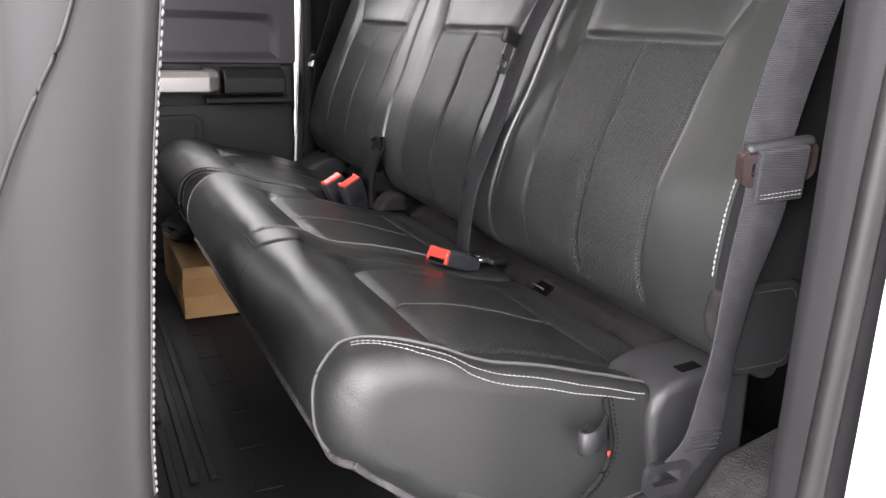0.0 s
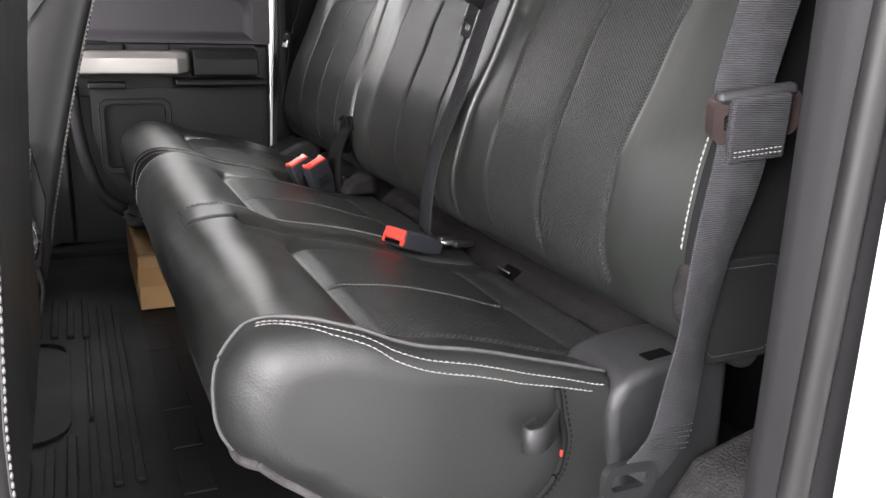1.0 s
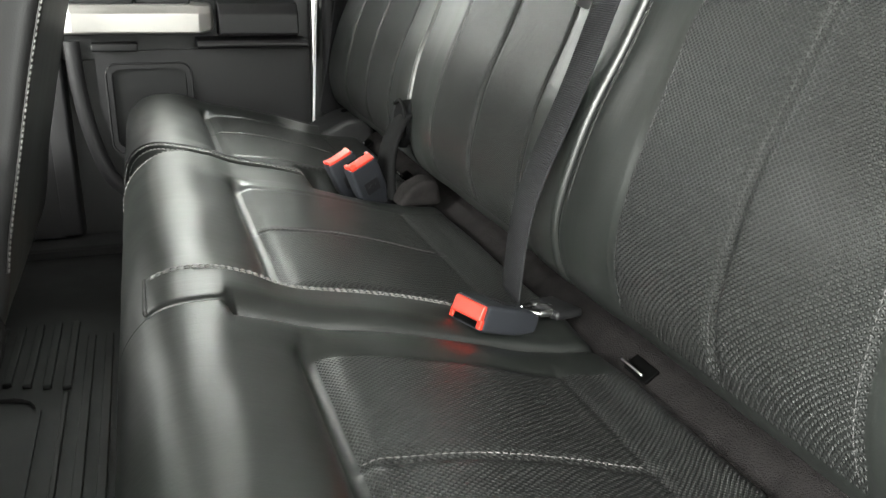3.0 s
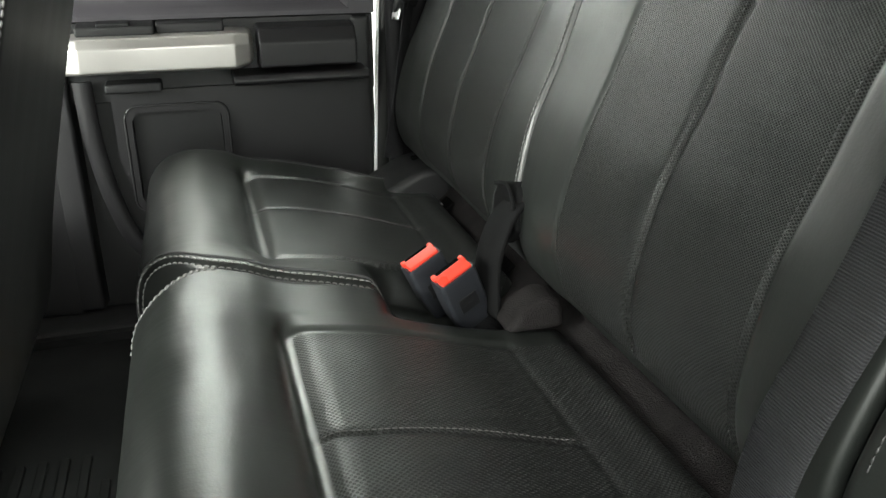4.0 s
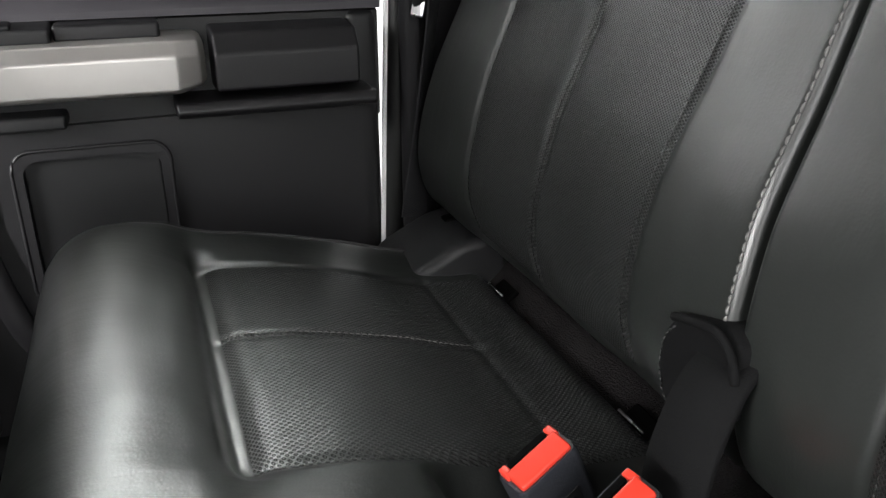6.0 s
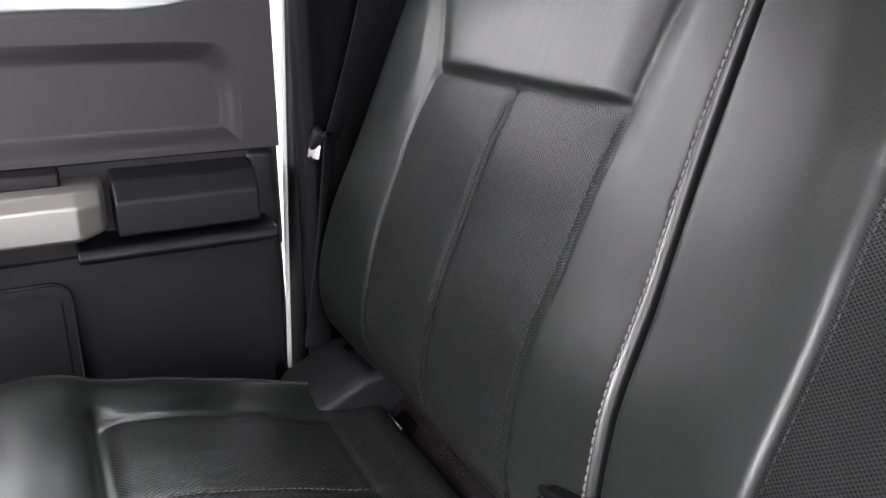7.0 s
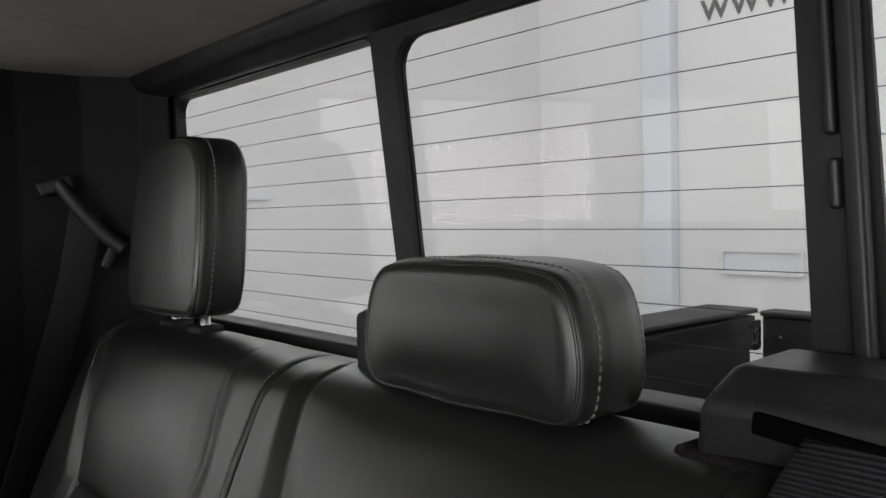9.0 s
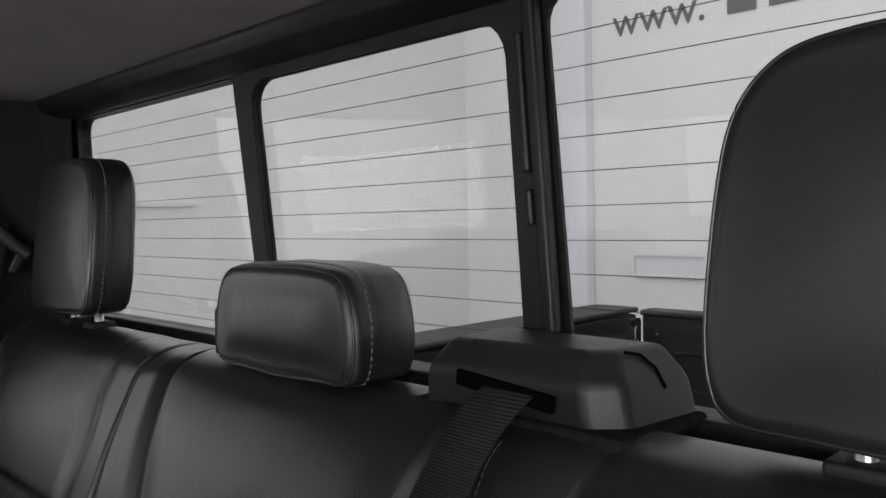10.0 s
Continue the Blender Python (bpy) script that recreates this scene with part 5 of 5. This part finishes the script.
part("top_rail", box((0.92, 0.045, 0.05), (-0.58, 0.935, 1.275), bevel=0.01), DEEP_BLACK, door, "black rail over the window")
pane = part("window_pane", box((0.90, 0.004, 0.53), (-0.59, 0.945, 1.03), bevel=0), GLASS, door, "clear door glass", False)
pane.visible_shadow = False
# White cord put in for the light that shines through the door gap.
gap = [(-0.140 + 0.046 * (z - 0.40), 0.889 - 0.002 * math.sin(z * 9), z) for z in np.linspace(0.30, 1.25, 40)]
structure("trim", tube(gap, 0.0046, 6), WHITE_PAINT, "thin white painted strip standing for light in the door gap", True)
structure("wall_pillar", prism([(-0.69, 0.93), (-0.69, 0.895), (-0.645, 0.888), (-0.638, 0.93)], "z", FLOOR, 0.60, 0.008, 2), GREY_PLASTIC, "grey inner trim beside the closed door", True)
structure("wall_side", box((0.40, 0.03, 0.45), (-0.88, 0.91, FLOOR + 0.22), bevel=0.006), GREY_PLASTIC, "grey lower trim of the centre pillar", True)

# ---- the open near door, swung out behind its opening ----
open_door = thing("door_2", (-0.09, -1.15, 0.0), "open truck door with dark grey inner trim, swung outwards", "door", "", "structure")
part("shell", prism([(-0.100, -0.10), (-0.112, 0.40), (-0.106, 0.78), (-0.030, 0.78), (-0.030, -0.10)], "y", -1.47, -1.000, 0.012, 3), GREY_PLASTIC, open_door, "dark grey inner door trim")
part("edge_seal", prism([(-0.110, -1.004), (-0.110, -0.972), (-0.098, -0.9605), (-0.078, -0.9605), (-0.078, -1.004)], "z", -0.10, 1.28, 0.004, 2), SEAL, open_door, "black rubber seal along the door edge")
part("check_plate", box((0.006, 0.024, 0.030), (-0.115, -0.988, 0.440), (0, 0, 4), 0.003), STEEL, open_door, "bright metal check plate")
part("check_strap", strap([(-0.116, -0.991, 0.428), (-0.120, -0.990, 0.37), (-0.116, -0.986, 0.31)], [(0.1, 1, 0)] * 3, 0.014, 0.002), GREY_PLASTIC, open_door, "grey check strap")

# ---- front seats ----
FRONT = [(-0.657, 0.24), (-0.646, 0.40), (-0.632, 0.60), (-0.612, 0.80), (-0.600, 0.92), (-0.618, 0.985), (-0.665, 1.00), (-0.715, 0.96), (-0.735, 0.85), (-0.75, 0.65), (-0.775, 0.45), (-0.80, 0.30), (-0.79, 0.22), (-0.73, 0.20)]
front = thing("front_seat", (-0.9, -0.42, FLOOR), "dark grey leather front seat with stitched edges", "seat", "front seats")
pad = Pad(FRONT, -0.690, -0.170, 10, 0.01, 0.018, lambda s, y: creases(s, y, 5.0), 0.006, None, False, None, ((-0.72, 0.32), (-0.668, 0.90)))
pad.build([("backrest", SEAT_FRONT, "dark grey leather backrest", None)], front)
for y in (-0.684, -0.176):
    s = np.linspace(0.6, 4.8, 160)
    p, n = pad.line(s, y, 0.0015)
    part("piping", tube(p, 0.0012, 6), PIPING, front, "ribbed grey edge piping")
    tagged(part("stitching", stitches(p + n * 0.0015, n * 0.3 + np.array([0, -1.0 if y < -0.4 else 1.0, 0]), 0.0075, 0.0062, 0.0011), THREAD, front, "pale thread"), "", "", "", "stuff")
side_seam = spline([(-0.765, -0.697, 0.53), (-0.737, -0.6975, 0.61), (-0.711, -0.6975, 0.668), (-0.690, -0.6975, 0.71), (-0.672, -0.697, 0.77), (-0.660, -0.696, 0.86)], 10)
part("side_seam", tube(side_seam, 0.0018, 6), DEEP_BLACK, front, "dark seam on the side panel")
part("seat_cushion", box((0.50, 0.52, 0.16), (-1.02, -0.43, 0.31), (0, 4, 0), 0.05, 4), SEAT_FRONT, front, "dark grey leather front cushion")
part("pedestal", box((0.46, 0.44, 0.14), (-1.00, -0.43, FLOOR + 0.072), bevel=0.01), DEEP_BLACK, front, "black seat pedestal")
part("side_shield", prism([(-0.96, 0.14), (-0.98, 0.27), (-0.80, 0.33), (-0.71, 0.31), (-0.672, 0.24), (-0.690, 0.15), (-0.75, 0.11)], "y", -0.712, -0.672, 0.010, 3), GREY_PLASTIC, front, "grey plastic recliner shield")
part("rear_strap", strap([(-0.672, -0.690, 0.30), (-0.655, -0.696, 0.25), (-0.660, -0.700, 0.19), (-0.69, -0.696, 0.15)], [(0, 1, 0)] * 4, 0.04, 0.003), FELT, front, "dark elastic strap under the backrest")
driver = copy_thing(front, Matrix.Translation(front.location + Vector((-0.058, 0.84, 0.026))) @ Matrix.Rotation(radians(10.0), 4, "Y"))
tagged(driver, "dark grey leather front seat leaning back, with a steel lever")
part("recliner_plate", prism([(-0.735, 0.27), (-0.722, 0.46), (-0.690, 0.48), (-0.672, 0.38), (-0.690, 0.27)], "y", 0.122, 0.134, 0.003, 2), DEEP_BLACK, driver, "black steel recliner plate")
part("recliner_lever", tube(spline([(-0.690, 0.119, 0.465), (-0.697, 0.117, 0.42), (-0.702, 0.117, 0.37), (-0.692, 0.119, 0.32), (-0.705, 0.121, 0.28)], 6), 0.0060, 8), STEEL, driver, "bright steel recliner lever")
front.location.x -= 0.034
part("recliner_link", box((0.013, 0.006, 0.085), (-0.706, 0.114, 0.322), (0, 3, 0), 0.002), SILVER, driver, "pale grey plastic link")
for o in driver.children:
    if o.name.startswith("recliner"):
        o.matrix_parent_inverse = driver.matrix_basis.inverted()

# ---- outside: truck bed and hall ----
bed = thing("truck_bed", (1.1, 0, 0.0), "black lined open truck bed behind the rear window", "truck bed")
for side in (1, -1):
    part("side_wall", prism([(side * 0.82, 0.14), (side * 0.82, 0.66), (side * 0.80, 0.715), (side * 0.95, 0.722), (side * 0.97, 0.14)][::side], "x", 0.30, 1.94, 0.008, 2), BED_LINER, bed, "black lined bed side")
    part("rail_cap", box((1.66, 0.17, 0.016), (1.12, side * 0.885, 0.730), bevel=0.006), BED_LINER, bed, "black rail cap")
    part("tie_down", plate_with_holes(rounded(1.895, 1.945, 0.615, 0.705, 0.012), [rounded(1.908, 1.930, 0.635, 0.680, 0.006)], lambda u, v, d: (u, side * (0.796 + d), v), -0.006, 0.006), STEEL, bed, "bright steel tie-down", False)
tail = part("tailgate", box((0.06, 1.58, 0.56), (1.975, 0, 0.436), bevel=0.012), BED_LINER, bed, "black tailgate")
for k in range(3):
    part("pressing", plate_with_holes(rounded(-0.72 + 0.49 * k, -0.28 + 0.49 * k, 0.24, 0.63, 0.04), [rounded(-0.69 + 0.49 * k, -0.31 + 0.49 * k, 0.27, 0.60, 0.03)], lambda u, v, d: (1.944 + d, u, v), -0.006, 0.008), BED_LINER, tail, "pressed field of the tailgate", False)
for y, z in ((0.40, 0.655), (0.40, 0.590), (0.73, 0.655), (0.73, 0.545), (-0.40, 0.655), (-0.40, 0.590)):
    part("bolt", box((0.006, 0.010, 0.010), (1.942, y, z), (45, 0, 0), 0.002), STEEL, tail, "bright bolt head")
part("tailgate_cap", box((0.08, 1.58, 0.018), (1.975, 0, 0.722), bevel=0.006), BED_LINER, bed, "black cap of the tailgate")
# Near-black strip paints the shade of a slot in the cap.
part("cap_slot", box((0.012, 0.10, 0.004), (1.938, 0.47, 0.7305), bevel=0.001), HOLLOW_SHADE, bed, "near-black strip as the shade in a tailgate cap slot")
part("bed_floor", box((1.68, 1.64, 0.04), (1.12, 0, 0.16), bevel=0), BED_LINER, bed, "black bed floor")
part("front_wall", box((0.04, 1.62, 0.50), (0.32, 0, 0.42), bevel=0.006), BED_LINER, bed, "black bed front wall")

structure("wall_hall", box((0.2, 16, 7), (4.7, 0, 2.5), bevel=0), HALL_WALL, "plain white hall wall behind the truck")
structure("wall_hall", box((14, 0.2, 7), (-1.0, 4.2, 2.5), bevel=0), HALL_WALL, "plain white hall wall beside the truck")
structure("column", box((0.10, 0.235, 6.8), (4.55, 2.93, 2.45), bevel=0.01), HALL_GREY, "pale grey pilaster on the hall wall")
structure("trim", box((0.40, 0.03, 0.03), (1.90, 4.085, 1.165), bevel=0.004), HALL_GREY, "thin grey rail on the hall wall")
# Panel added in place of a bluish, window-like reflection before the wall.
reflected = thing("reflection_panel", (4.58, 2.2, 0.7), "pale framed panel standing for a reflection at the white hall wall", "wall panel")
part("field", box((0.012, 0.52, 0.135), (4.592, 2.20, 0.685), bevel=0.002), HALL_GREY, reflected)
part("frame", plate_with_holes(rounded(1.92, 2.48, 0.600, 0.768, 0.01), [rounded(1.94, 2.46, 0.620, 0.748, 0.01)], lambda u, v, d: (4.585 + d, u, v), -0.02, 0.01), HALL_WALL, reflected, "thin frame", False)
sign = thing("wall_lettering", (4.58, 1.6, 2.3), "grey painted web address on the white hall wall", "lettering")
text = bpy.data.curves.new("letters", "FONT")
text.body, text.size, text.extrude = "www.", 0.30, 0.002
letters = new("letters", text)
letters.data.materials.append(LETTER)
letters.parent = sign
letters.matrix_parent_inverse = Matrix.Translation(-sign.location)
letters.matrix_basis = Matrix.Translation((4.594, 2.630, 2.296)) @ Matrix(((0, 0, -1), (-1, 0, 0), (0, 1, 0))).to_4x4()
for k in range(4):
    part("letter_bar", box((0.006, 0.19, 0.27), (4.592, 1.68 - 0.27 * k, 2.43), bevel=0.002), LETTER, sign, "plain bar in place of a letter")
